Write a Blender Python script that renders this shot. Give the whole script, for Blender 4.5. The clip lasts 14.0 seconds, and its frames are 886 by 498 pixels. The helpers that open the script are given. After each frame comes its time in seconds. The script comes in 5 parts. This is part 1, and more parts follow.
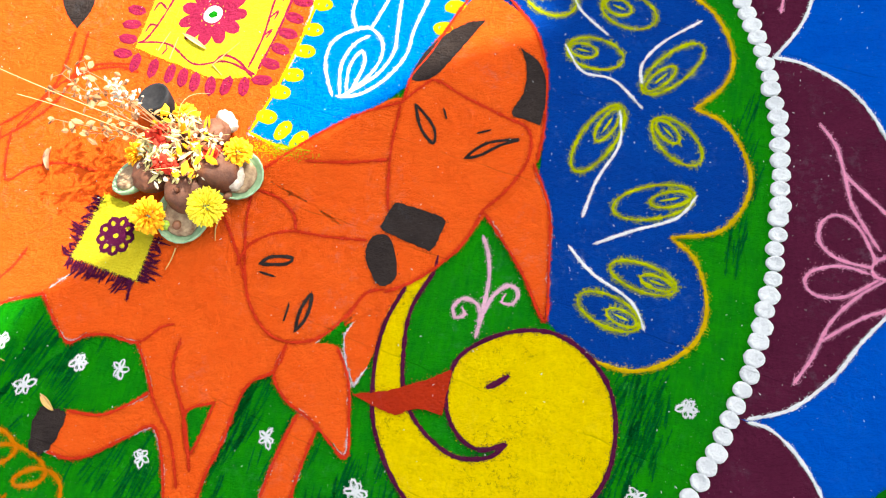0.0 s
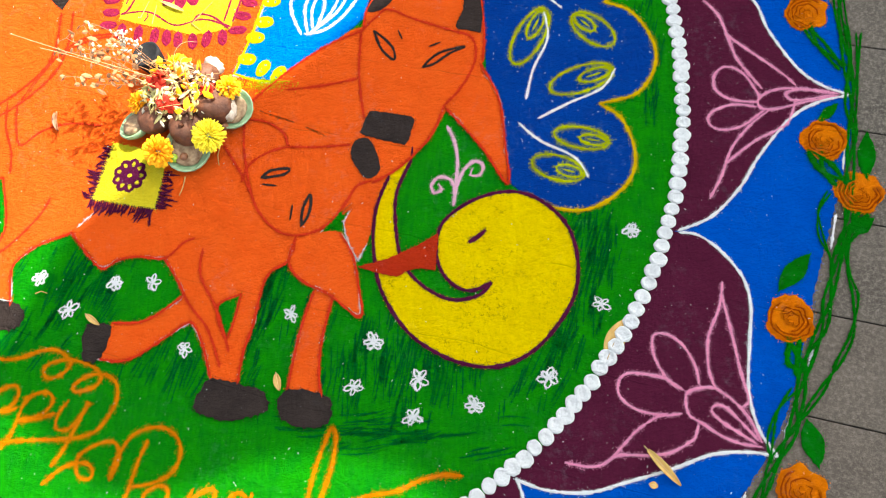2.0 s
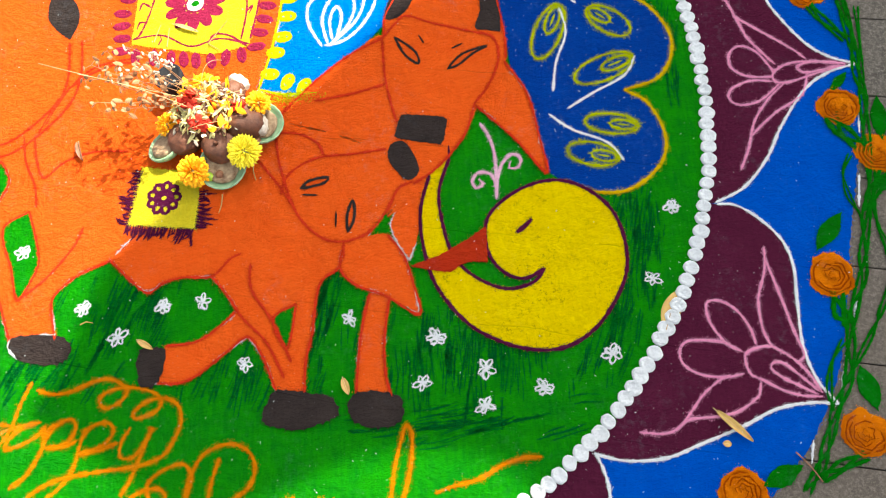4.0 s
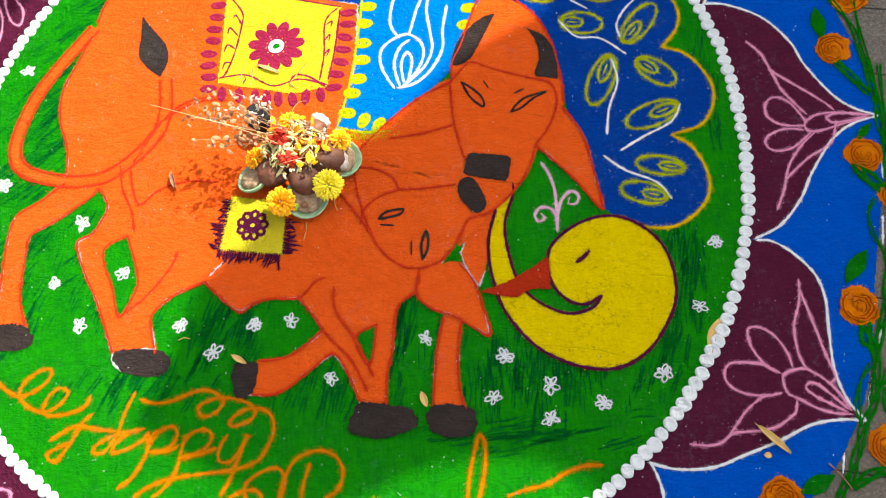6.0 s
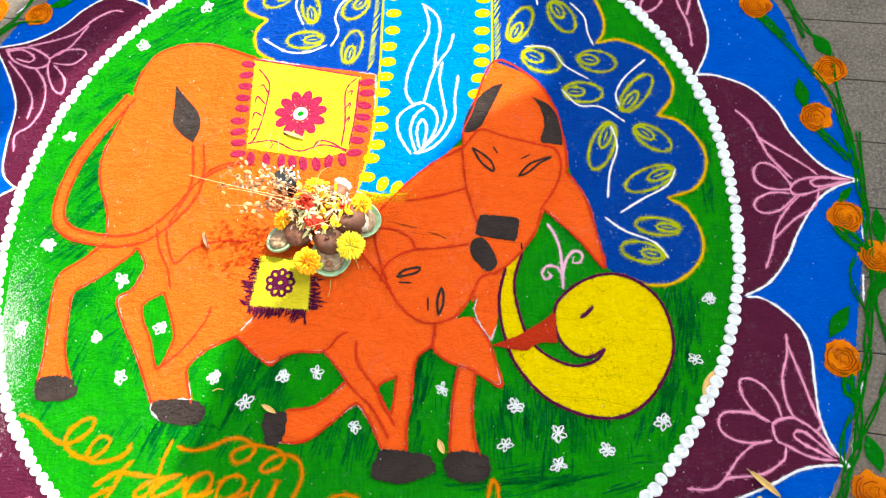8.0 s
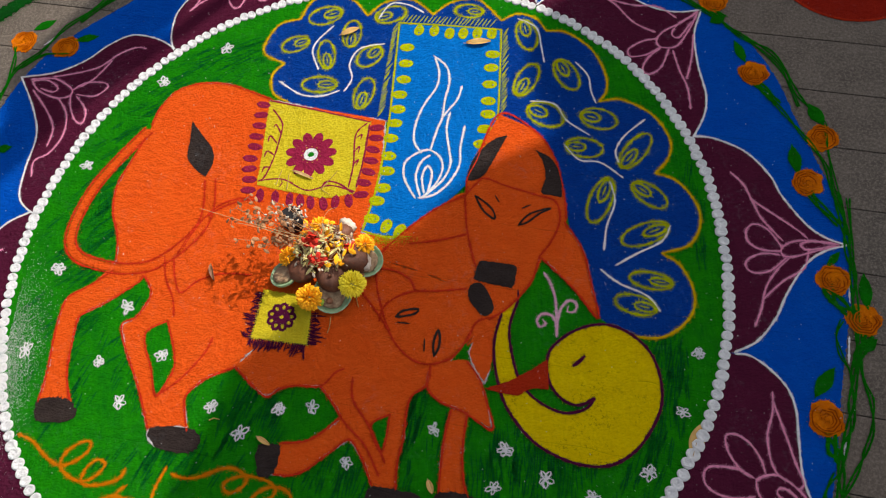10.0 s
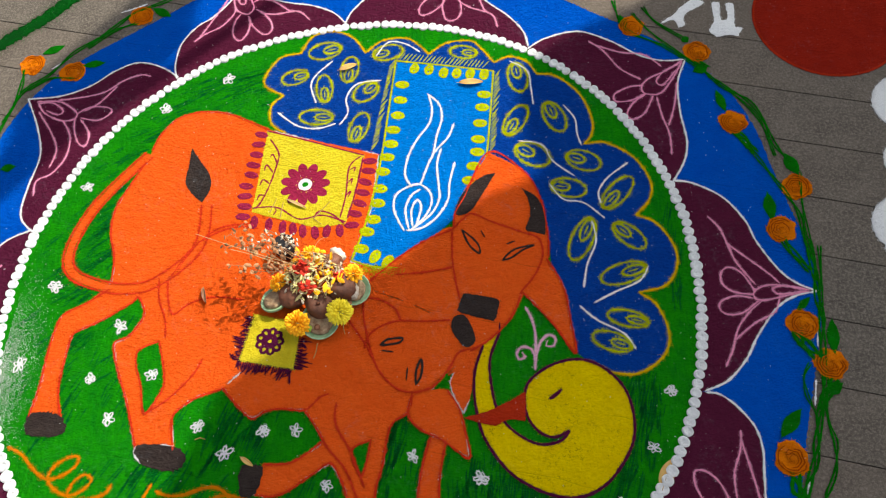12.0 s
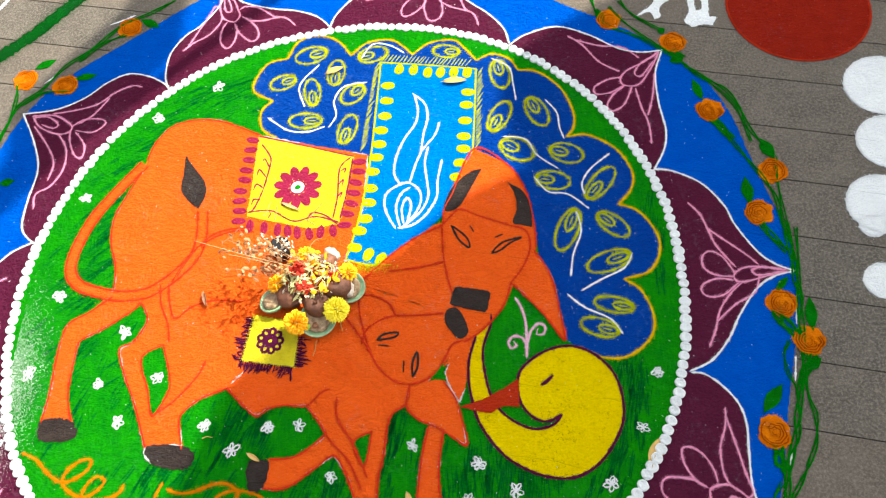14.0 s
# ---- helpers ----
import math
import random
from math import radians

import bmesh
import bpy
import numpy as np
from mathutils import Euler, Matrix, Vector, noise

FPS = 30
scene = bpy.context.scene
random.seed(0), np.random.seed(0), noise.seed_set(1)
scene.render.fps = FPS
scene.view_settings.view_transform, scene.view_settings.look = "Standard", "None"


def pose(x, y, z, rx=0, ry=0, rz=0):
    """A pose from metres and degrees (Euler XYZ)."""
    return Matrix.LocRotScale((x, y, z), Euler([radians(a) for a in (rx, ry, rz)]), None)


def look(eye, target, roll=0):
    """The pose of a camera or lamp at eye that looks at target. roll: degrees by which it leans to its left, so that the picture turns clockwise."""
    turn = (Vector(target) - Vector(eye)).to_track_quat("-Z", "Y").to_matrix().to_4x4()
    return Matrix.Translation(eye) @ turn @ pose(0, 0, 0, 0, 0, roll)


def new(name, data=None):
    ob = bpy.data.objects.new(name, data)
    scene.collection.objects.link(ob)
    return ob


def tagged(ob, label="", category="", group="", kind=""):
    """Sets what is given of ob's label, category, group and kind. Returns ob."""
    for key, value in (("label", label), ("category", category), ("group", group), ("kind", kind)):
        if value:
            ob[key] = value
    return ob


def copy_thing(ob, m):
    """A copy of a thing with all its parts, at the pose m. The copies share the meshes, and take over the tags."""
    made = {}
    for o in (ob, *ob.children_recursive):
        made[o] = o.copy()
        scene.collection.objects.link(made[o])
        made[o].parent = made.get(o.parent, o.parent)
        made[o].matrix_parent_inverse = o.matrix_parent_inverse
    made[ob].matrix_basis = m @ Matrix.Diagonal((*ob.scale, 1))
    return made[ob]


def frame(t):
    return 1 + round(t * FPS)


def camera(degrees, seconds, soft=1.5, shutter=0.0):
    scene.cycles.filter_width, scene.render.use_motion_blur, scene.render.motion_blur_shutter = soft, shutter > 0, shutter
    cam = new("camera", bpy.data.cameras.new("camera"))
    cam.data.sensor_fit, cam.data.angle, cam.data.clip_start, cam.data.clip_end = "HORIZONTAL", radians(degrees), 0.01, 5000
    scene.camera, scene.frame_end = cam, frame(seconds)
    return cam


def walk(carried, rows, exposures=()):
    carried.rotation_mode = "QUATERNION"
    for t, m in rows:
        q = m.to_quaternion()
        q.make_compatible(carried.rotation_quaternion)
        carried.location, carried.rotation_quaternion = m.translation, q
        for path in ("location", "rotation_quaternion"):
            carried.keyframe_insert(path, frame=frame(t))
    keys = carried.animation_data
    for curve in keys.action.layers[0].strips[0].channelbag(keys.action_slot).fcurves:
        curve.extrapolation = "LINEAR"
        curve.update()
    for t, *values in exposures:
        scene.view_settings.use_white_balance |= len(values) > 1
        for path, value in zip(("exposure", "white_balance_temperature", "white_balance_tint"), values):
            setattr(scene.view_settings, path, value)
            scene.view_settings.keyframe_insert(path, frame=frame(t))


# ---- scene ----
cam = camera(60.08, 14.0, soft=1.1)
# seconds, eye in metres, turn in degrees
ROWS = [
    (0.0, 0.5397, -0.3398, 0.9164, 18.98, 9.93, 12.17),
    (0.2, 0.5320, -0.4250, 0.9570, 19.40, 8.80, 7.20),
    (0.5, 0.5758, -0.4630, 0.9942, 18.72, 9.60, 5.10),
    (1.0, 0.5989, -0.5232, 1.0296, 18.95, 8.86, 4.73),
    (1.5, 0.6217, -0.5699, 1.0448, 18.88, 8.77, 4.94),
    (2.0, 0.5432, -0.5800, 1.0440, 18.60, 8.51, 3.16),
    (2.5, 0.4637, -0.5841, 1.0593, 17.91, 7.97, -4.57),
    (2.7, 0.4273, -0.5960, 1.0673, 18.13, 7.92, -4.65),
    (4.8, 0.3666, -0.6214, 1.0897, 19.14, 4.66, -2.65),
    (5.0, 0.3524, -0.6102, 1.1064, 19.07, 4.49, -2.71),
    (5.5, 0.3022, -0.6138, 1.1584, 19.23, 4.69, -2.74),
    (6.0, 0.2734, -0.6255, 1.2201, 19.69, 5.10, -2.67),
    (6.5, 0.2746, -0.6049, 1.2608, 19.87, 5.35, -2.71),
    (7.0, 0.2803, -0.5988, 1.2880, 20.17, 5.35, -2.88),
    (7.5, 0.2677, -0.6072, 1.3103, 20.36, 5.40, -3.01),
    (8.0, 0.2620, -0.6013, 1.3442, 21.28, 5.26, -2.83),
    (10.5, 0.2703, -0.6192, 1.4009, 25.48, 3.67, 0.94),
    (11.0, 0.2796, -0.6154, 1.4221, 26.46, 3.21, 1.80),
    (11.5, 0.2850, -0.6420, 1.4000, 27.70, 3.15, 1.87),
    (12.0, 0.2864, -0.6280, 1.4371, 26.75, 2.92, 1.47),
    (12.5, 0.2883, -0.6262, 1.4336, 26.57, 3.07, 1.19),
    (13.0, 0.2882, -0.6332, 1.4450, 26.74, 3.03, 0.52),
    (13.5, 0.2901, -0.6440, 1.4805, 26.26, 3.33, -0.17),
    (14.0, 0.2985, -0.6397, 1.4918, 25.79, 3.61, -0.80),
]
EV, KELVIN = 2.10, 6600
EXPOSURES = [(t, EV + e, KELVIN, tint) for t, e, tint in (
    (0.0, -0.08, 3), (1.0, -0.25, 2), (1.5, -0.22, 1), (2.5, -0.27, 1), (5.0, -0.46, 3), (6.0, -0.60, 4), (6.5, -0.47, 2), (7.5, -0.13, 0), (8.2, -0.06, 1),
    (10.3, -1.85, 10), (11.1, -1.85, 10), (11.6, -1.7, 9), (12.0, -1.3, 5), (12.6, -0.8, 4), (13.4, -0.55, 2), (14.0, -0.5, 1))]
walk(cam, [(t, pose(x, y, z, rx, ry, rz)) for t, x, y, z, rx, ry, rz in ROWS], EXPOSURES)

# ---- light: open sky and a high sun, cut by added unseen sheets ----
SUN_AZ, SUN_EL = 43.0, 49.0          # degrees: from +x towards +y, and above the horizon
SUN_DIR = Vector((math.cos(radians(SUN_AZ)) * math.cos(radians(SUN_EL)), math.sin(radians(SUN_AZ)) * math.cos(radians(SUN_EL)), math.sin(radians(SUN_EL))))
world = bpy.data.worlds.new("sky")
scene.world = world
world.use_nodes = True
wn = world.node_tree
sky = wn.nodes.new("ShaderNodeTexSky")
sky.sky_type, sky.sun_disc = "NISHITA", False
sky.dust_density = 3.0
sky.sun_elevation, sky.sun_rotation = radians(SUN_EL), radians(90 - SUN_AZ)
haze = wn.nodes.new("ShaderNodeHueSaturation")
haze.inputs["Saturation"].default_value = 0.35
wn.links.new(sky.outputs[0], haze.inputs["Color"])
wn.links.new(haze.outputs[0], wn.nodes["Background"].inputs[0])
wn.nodes["Background"].inputs[1].default_value = 0.15
sun = new("sun", bpy.data.lights.new("sun", "SUN"))
sun.data.energy, sun.data.angle, sun.data.color = 4.7, radians(0.45), (1.0, 0.93, 0.82)
sun.matrix_world = look(SUN_DIR * 20, (0, 0, 0))

# ---- materials ----
JOINT_TURN, JOINT_PITCH, JOINT_AT = radians(-11.5), 0.137, -0.0705


def nodes_of(name):
    m = bpy.data.materials.new(name)
    m.use_nodes = True
    t = m.node_tree
    return m, t, t.nodes["Principled BSDF"]


def noise_node(t, vec, scale, detail=3.0, rough=0.6):
    n = t.nodes.new("ShaderNodeTexNoise")
    n.inputs["Scale"].default_value, n.inputs["Detail"].default_value, n.inputs["Roughness"].default_value = scale, detail, rough
    t.links.new(vec, n.inputs["Vector"])
    return n.outputs["Fac"]


def ramp(t, fac, a, b, ca, cb):
    r = t.nodes.new("ShaderNodeValToRGB")
    r.color_ramp.elements[0].position, r.color_ramp.elements[1].position = a, b
    r.color_ramp.elements[0].color, r.color_ramp.elements[1].color = (*ca, 1), (*cb, 1)
    t.links.new(fac, r.inputs[0])
    return r.outputs[0]


def mixed(t, fac, a, b, mode="MIX"):
    n = t.nodes.new("ShaderNodeMix")
    n.data_type, n.blend_type = "RGBA", mode
    for s, v in ((0, fac), (6, a), (7, b)):
        if isinstance(v, (int, float)):
            n.inputs[s].default_value = v
        elif isinstance(v, tuple):
            n.inputs[s].default_value = (*v, 1)
        else:
            t.links.new(v, n.inputs[s])
    return n.outputs[2]


def math_node(t, op, a, b=None):
    n = t.nodes.new("ShaderNodeMath")
    n.operation = op
    for s, v in ((0, a), (1, b)):
        if isinstance(v, (int, float)):
            n.inputs[s].default_value = v
        elif v is not None:
            t.links.new(v, n.inputs[s])
    return n.outputs[0]


def bumped(t, bsdf, height, strength, distance):
    b = t.nodes.new("ShaderNodeBump")
    b.inputs["Strength"].default_value, b.inputs["Distance"].default_value = strength, distance
    t.links.new(height, b.inputs["Height"])
    t.links.new(b.outputs[0], bsdf.inputs["Normal"])


def joint_dip(t, pos):
    """0 in the paving joints that show through the powder, 1 elsewhere."""
    rot = t.nodes.new("ShaderNodeVectorRotate")
    rot.rotation_type = "Z_AXIS"
    rot.inputs["Angle"].default_value = -JOINT_TURN
    t.links.new(pos, rot.inputs["Vector"])
    sep = t.nodes.new("ShaderNodeSeparateXYZ")
    t.links.new(rot.outputs[0], sep.inputs[0])
    wob = math_node(t, "MULTIPLY", noise_node(t, pos, 11.0, 6.0), 0.016)
    y = math_node(t, "ADD", math_node(t, "SUBTRACT", sep.outputs[1], JOINT_AT), wob)
    d = math_node(t, "ABSOLUTE", math_node(t, "SUBTRACT", math_node(t, "FRACT", math_node(t, "DIVIDE", y, JOINT_PITCH)), 0.5))
    n = t.nodes.new("ShaderNodeMapRange")
    n.inputs["From Min"].default_value, n.inputs["From Max"].default_value = 0.003, 0.011
    t.links.new(d, n.inputs["Value"])
    return n.outputs[0]


def powder(name, colour, second=None, streak=0.0, grain=0.62, worn=0.3, scale=1.0, fleck=None, flecked=0.0, spread=(0.38, 0.68), relief=0.013):
    """Coloured chalk powder pressed onto paving: grain, blotches, brush streaks, thin worn spots."""
    m, t, p = nodes_of(name)
    geo = t.nodes.new("ShaderNodeNewGeometry").outputs["Position"]
    second = second or tuple(c * 0.72 for c in colour)
    blot = noise_node(t, geo, 22.0 * scale, 6.0, 0.68)
    if streak:
        turn = t.nodes.new("ShaderNodeMapping")
        turn.inputs["Rotation"].default_value = (0, 0, radians(28))
        turn.inputs["Scale"].default_value = (7.0, 1.0, 1.0)
        t.links.new(geo, turn.inputs["Vector"])
        lines = noise_node(t, turn.outputs[0], 26.0, 4.0, 0.6)
        blot = math_node(t, "ADD", math_node(t, "MULTIPLY", blot, 1 - streak), math_node(t, "MULTIPLY", lines, streak))
    col = mixed(t, ramp(t, blot, *spread, (0, 0, 0), (1, 1, 1)), colour, second)
    fine = noise_node(t, geo, 190.0, 6.0, 0.8)
    # low spots of the grain darkened in colour, in place of relief shading
    col = mixed(t, ramp(t, fine, 0.34, 0.52, (grain * 0.4,) * 3, (0, 0, 0)), col, tuple(c * 0.55 for c in colour))
    # scuffed places where the coat is thin and pale dust shows
    pale = tuple(min(1.0, c * 0.8 + k) for c, k in zip(colour, (0.06, 0.09, 0.11)))
    area = ramp(t, noise_node(t, geo, 7.0 * scale, 4.0, 0.7), 0.50, 0.66, (0, 0, 0), (1, 1, 1))
    scuff = ramp(t, noise_node(t, geo, 75.0, 7.0, 0.75), 0.50, 0.66, (0, 0, 0), (worn, worn, worn))
    col = mixed(t, math_node(t, "MULTIPLY", area, scuff), col, pale)
    speck = ramp(t, noise_node(t, geo, 230.0, 3.0, 0.6), 0.70, 0.76, (0, 0, 0), (min(1.0, worn * 2.0),) * 3)
    col = mixed(t, speck, col, tuple(c * 0.4 + 0.45 for c in colour))
    # hairline cracks, broken along their length
    dip = joint_dip(t, geo)
    broken = ramp(t, noise_node(t, geo, 9.0, 4.0, 0.7), 0.42, 0.60, (0, 0, 0), (0.34, 0.34, 0.34))
    crack = math_node(t, "MULTIPLY", ramp(t, dip, 0.0, 0.7, (1, 1, 1), (0, 0, 0)), broken)
    col = mixed(t, crack, col, tuple(c * 0.35 for c in colour))
    if fleck:
        patchy = ramp(t, noise_node(t, geo, 13.0, 4.0, 0.7), 0.46, 0.60, (0.1, 0.1, 0.1), (1, 1, 1))
        dots = ramp(t, noise_node(t, geo, 150.0, 5.0, 0.8), 0.39, 0.46, (flecked,) * 3, (0, 0, 0))
        col = mixed(t, math_node(t, "MULTIPLY", patchy, dots), col, fleck)
    t.links.new(col, p.inputs["Base Color"])
    p.inputs["Roughness"].default_value = 1.0
    p.inputs["Specular IOR Level"].default_value = 0.0
    h = math_node(t, "ADD", math_node(t, "MULTIPLY", fine, 0.55), math_node(t, "MULTIPLY", noise_node(t, geo, 110.0, 5.0, 0.65), 1.3))
    h = math_node(t, "ADD", h, math_node(t, "MULTIPLY", noise_node(t, geo, 62.0, 8.0, 0.8), 2.6))
    h = math_node(t, "ADD", h, math_node(t, "MULTIPLY", crack, -0.8))
    bumped(t, p, h, 1.0, relief)
    return m


ORANGE = powder("orange_powder", (0.93, 0.122, 0.015), (0.90, 0.104, 0.012), grain=0.30, worn=0.5)
OUTLINE = powder("red_orange_powder", (0.80, 0.048, 0.016), (0.70, 0.038, 0.012), grain=0.2)
GREEN = powder("green_powder", (0.013, 0.26, 0.004), (0.006, 0.17, 0.008), streak=0.4, worn=0.22, spread=(0.42, 0.66))
GRASS = powder("dark_green_powder", (0.003, 0.118, 0.024), (0.003, 0.15, 0.012), worn=0.05)
VINE = powder("leaf_green_powder", (0.006, 0.185, 0.005), (0.006, 0.13, 0.004))
BLUE = powder("bright_blue_powder", (0.001, 0.094, 0.56), (0.001, 0.078, 0.51), worn=0.2)
NAVY = powder("deep_blue_powder", (0.003, 0.053, 0.33), (0.003, 0.040, 0.28), streak=0.25, worn=0.55)
SKYBLUE = powder("sky_blue_powder", (0.002, 0.20, 0.72), (0.002, 0.17, 0.62), streak=0.4, worn=0.3)
MAROON = powder("maroon_powder", (0.102, 0.014, 0.041), (0.082, 0.011, 0.033), streak=0.3, worn=0.42)
PINK = powder("pink_powder", (0.92, 0.34, 0.54), (0.84, 0.28, 0.48), grain=0.3, relief=0.008)
PALE_PINK = powder("pale_pink_powder", (0.84, 0.48, 0.62), (0.76, 0.42, 0.54), grain=0.2, relief=0.008)
WHITE = powder("white_powder", (0.79, 0.79, 0.81), (0.74, 0.74, 0.77), worn=0.0, grain=0.14, relief=0.006)
YELLOW = powder("yellow_powder", (0.88, 0.64, 0.002), (0.80, 0.55, 0.002), streak=0.4, worn=0.1, fleck=(0.16, 0.08, 0.01), flecked=0.55)
# yellow for the cloths, with the blanket's sunlit paleness put into the colour
CLOTH = powder("sun_paled_yellow_powder", (0.80, 0.66, 0.035), (0.74, 0.56, 0.02), streak=0.4, worn=0.3)
LIME = powder("lime_yellow_powder", (0.58, 0.64, 0.008), (0.48, 0.52, 0.006), grain=0.5, worn=0.1)
GOLD = powder("golden_powder", (0.80, 0.54, 0.006), (0.68, 0.42, 0.004), grain=0.5, worn=0.1)
CRIMSON = powder("crimson_powder", (0.40, 0.026, 0.085), (0.32, 0.018, 0.062), grain=0.4)
PURPLE = powder("purple_powder", (0.105, 0.011, 0.050), (0.080, 0.008, 0.040), grain=0.4)
BRICK = powder("brick_red_powder", (0.50, 0.035, 0.010), (0.46, 0.028, 0.010))
BLACK = powder("charcoal_powder", (0.038, 0.028, 0.027), (0.056, 0.041, 0.037), worn=0.3)
ROSE = powder("rose_orange_powder", (0.84, 0.22, 0.005), (0.74, 0.16, 0.004), grain=0.4)
ROSE_DARK = powder("burnt_orange_powder", (0.54, 0.085, 0.003))
LETTER = powder("marigold_powder", (0.80, 0.25, 0.004), (0.70, 0.18, 0.003), grain=0.9)


def stone():
    m, t, p = nodes_of("paving_stone")
    geo = t.nodes.new("ShaderNodeNewGeometry").outputs["Position"]
    rnd = t.nodes.new("ShaderNodeObjectInfo").outputs["Random"]
    col = mixed(t, ramp(t, noise_node(t, geo, 16.0, 8.0, 0.8), 0.36, 0.62, (0, 0, 0), (1, 1, 1)), (0.084, 0.070, 0.058), (0.042, 0.034, 0.028))
    col = mixed(t, ramp(t, noise_node(t, geo, 170.0, 5.0, 0.85), 0.47, 0.62, (0, 0, 0), (0.85, 0.85, 0.85)), col, (0.155, 0.135, 0.115))
    col = mixed(t, ramp(t, noise_node(t, geo, 130.0, 5.0, 0.85), 0.36, 0.46, (0.85, 0.85, 0.85), (0, 0, 0)), col, (0.040, 0.033, 0.029))
    col = mixed(t, math_node(t, "MULTIPLY", rnd, 0.35), col, (0.110, 0.082, 0.064))
    t.links.new(col, p.inputs["Base Color"])
    p.inputs["Roughness"].default_value = 0.9
    p.inputs["Specular IOR Level"].default_value = 0.2
    h = math_node(t, "ADD", noise_node(t, geo, 150.0, 6.0, 0.8), math_node(t, "MULTIPLY", noise_node(t, geo, 40.0, 5.0), 0.8))
    bumped(t, p, h, 0.9, 0.004)
    return m


def plain(name, colour, second, scale, rough=0.7, spec=0.3, bump=0.3, dist=0.001):
    m, t, p = nodes_of(name)
    geo = t.nodes.new("ShaderNodeTexCoord").outputs["Object"]
    f = noise_node(t, geo, scale, 5.0, 0.65)
    col = mixed(t, ramp(t, f, 0.32, 0.7, (0, 0, 0), (1, 1, 1)), colour, second)
    t.links.new(col, p.inputs["Base Color"])
    p.inputs["Roughness"].default_value, p.inputs["Specular IOR Level"].default_value = rough, spec
    bumped(t, p, noise_node(t, geo, scale * 5, 4.0), bump, dist)
    return m


STONE = stone()
JOINT = plain("joint_dirt", (0.05, 0.042, 0.036), (0.09, 0.075, 0.06), 120.0, 1.0, 0.1)
SKIN = plain("brown_tuber_skin", (0.060, 0.019, 0.009), (0.15, 0.052, 0.024), 60.0, 0.6, 0.35, 0.6, 0.002)
SOOT = plain("black_iron", (0.010, 0.010, 0.012), (0.022, 0.021, 0.023), 120.0, 0.8, 0.1)
PULP = plain("dried_cream_pulp", (0.36, 0.25, 0.15), (0.13, 0.065, 0.035), 90.0, 0.8, 0.2, 0.6, 0.002)
RIND = plain("pale_green_rind", (0.13, 0.24, 0.11), (0.30, 0.40, 0.24), 70.0, 0.5, 0.4)
SHELL = plain("white_ribbed_shell", (0.54, 0.49, 0.41), (0.34, 0.26, 0.20), 150.0, 0.6, 0.3)
FLORET_YELLOW = plain("yellow_floret", (0.86, 0.74, 0.05), (0.80, 0.62, 0.02), 200.0, 0.7, 0.2)
FLORET_ORANGE = plain("orange_floret", (0.90, 0.48, 0.010), (0.85, 0.32, 0.008), 200.0, 0.7, 0.2)
STRAW = plain("dry_straw", (0.56, 0.38, 0.19), (0.38, 0.24, 0.10), 160.0, 0.8, 0.2)
BUD = plain("papery_bud", (0.50, 0.44, 0.36), (0.34, 0.27, 0.19), 180.0, 0.8, 0.2)
CHAFF = plain("dry_chaff", (0.34, 0.17, 0.08), (0.24, 0.11, 0.05), 180.0, 0.8, 0.2)
CREAM = plain("cream_petal", (0.62, 0.54, 0.24), (0.46, 0.38, 0.13), 180.0, 0.7, 0.2)
RED_PETAL = plain("red_petal", (0.52, 0.03, 0.012), (0.36, 0.014, 0.008), 180.0, 0.7, 0.2)
DRY_LEAF = plain("dry_leaf", (0.46, 0.30, 0.09), (0.32, 0.18, 0.05), 60.0, 0.7, 0.3)
NUT = plain("brown_nut", (0.24, 0.10, 0.045), (0.12, 0.045, 0.022), 120.0, 0.55, 0.4)
LIMEFRUIT = plain("green_berry", (0.30, 0.42, 0.02), (0.22, 0.34, 0.02), 120.0, 0.4, 0.5)
# grey of the added sheets that cast the shade
CASTER_GREY = plain("shade_caster_grey", (0.35, 0.33, 0.30), (0.28, 0.26, 0.24), 6.0, 0.9, 0.1)

# ---- helpers: powder patches and ridges ----
rng = random.Random(7)
STEP = 0.0006           # thickness of one coat of powder


def mesh_of(name, verts, faces, material, smooth=False):
    me = bpy.data.meshes.new(name)
    me.from_pydata(verts, [], faces)
    me.materials.append(material)
    if smooth:
        me.polygons.foreach_set("use_smooth", [True] * len(me.polygons))
    me.update()
    return me


def thing(name, label, category, group="", kind="", at=(0, 0, 0)):
    ob = tagged(new(name), label, category, group, kind)
    ob.matrix_basis = Matrix.Translation(at)
    return ob


def linked(name, me, parent, label=""):
    ob = new(name, me)
    ob.parent = parent
    return tagged(ob, label) if label else ob


def part(name, bm, material, parent, label="", smooth=True):
    """Links a bmesh as one mesh object under a thing or a part."""
    me = bpy.data.meshes.new(name)
    bm.to_mesh(me)
    bm.free()
    me.materials.append(material)
    if smooth:
        me.polygons.foreach_set("use_smooth", [True] * len(me.polygons))
    return linked(name, me, parent, label)


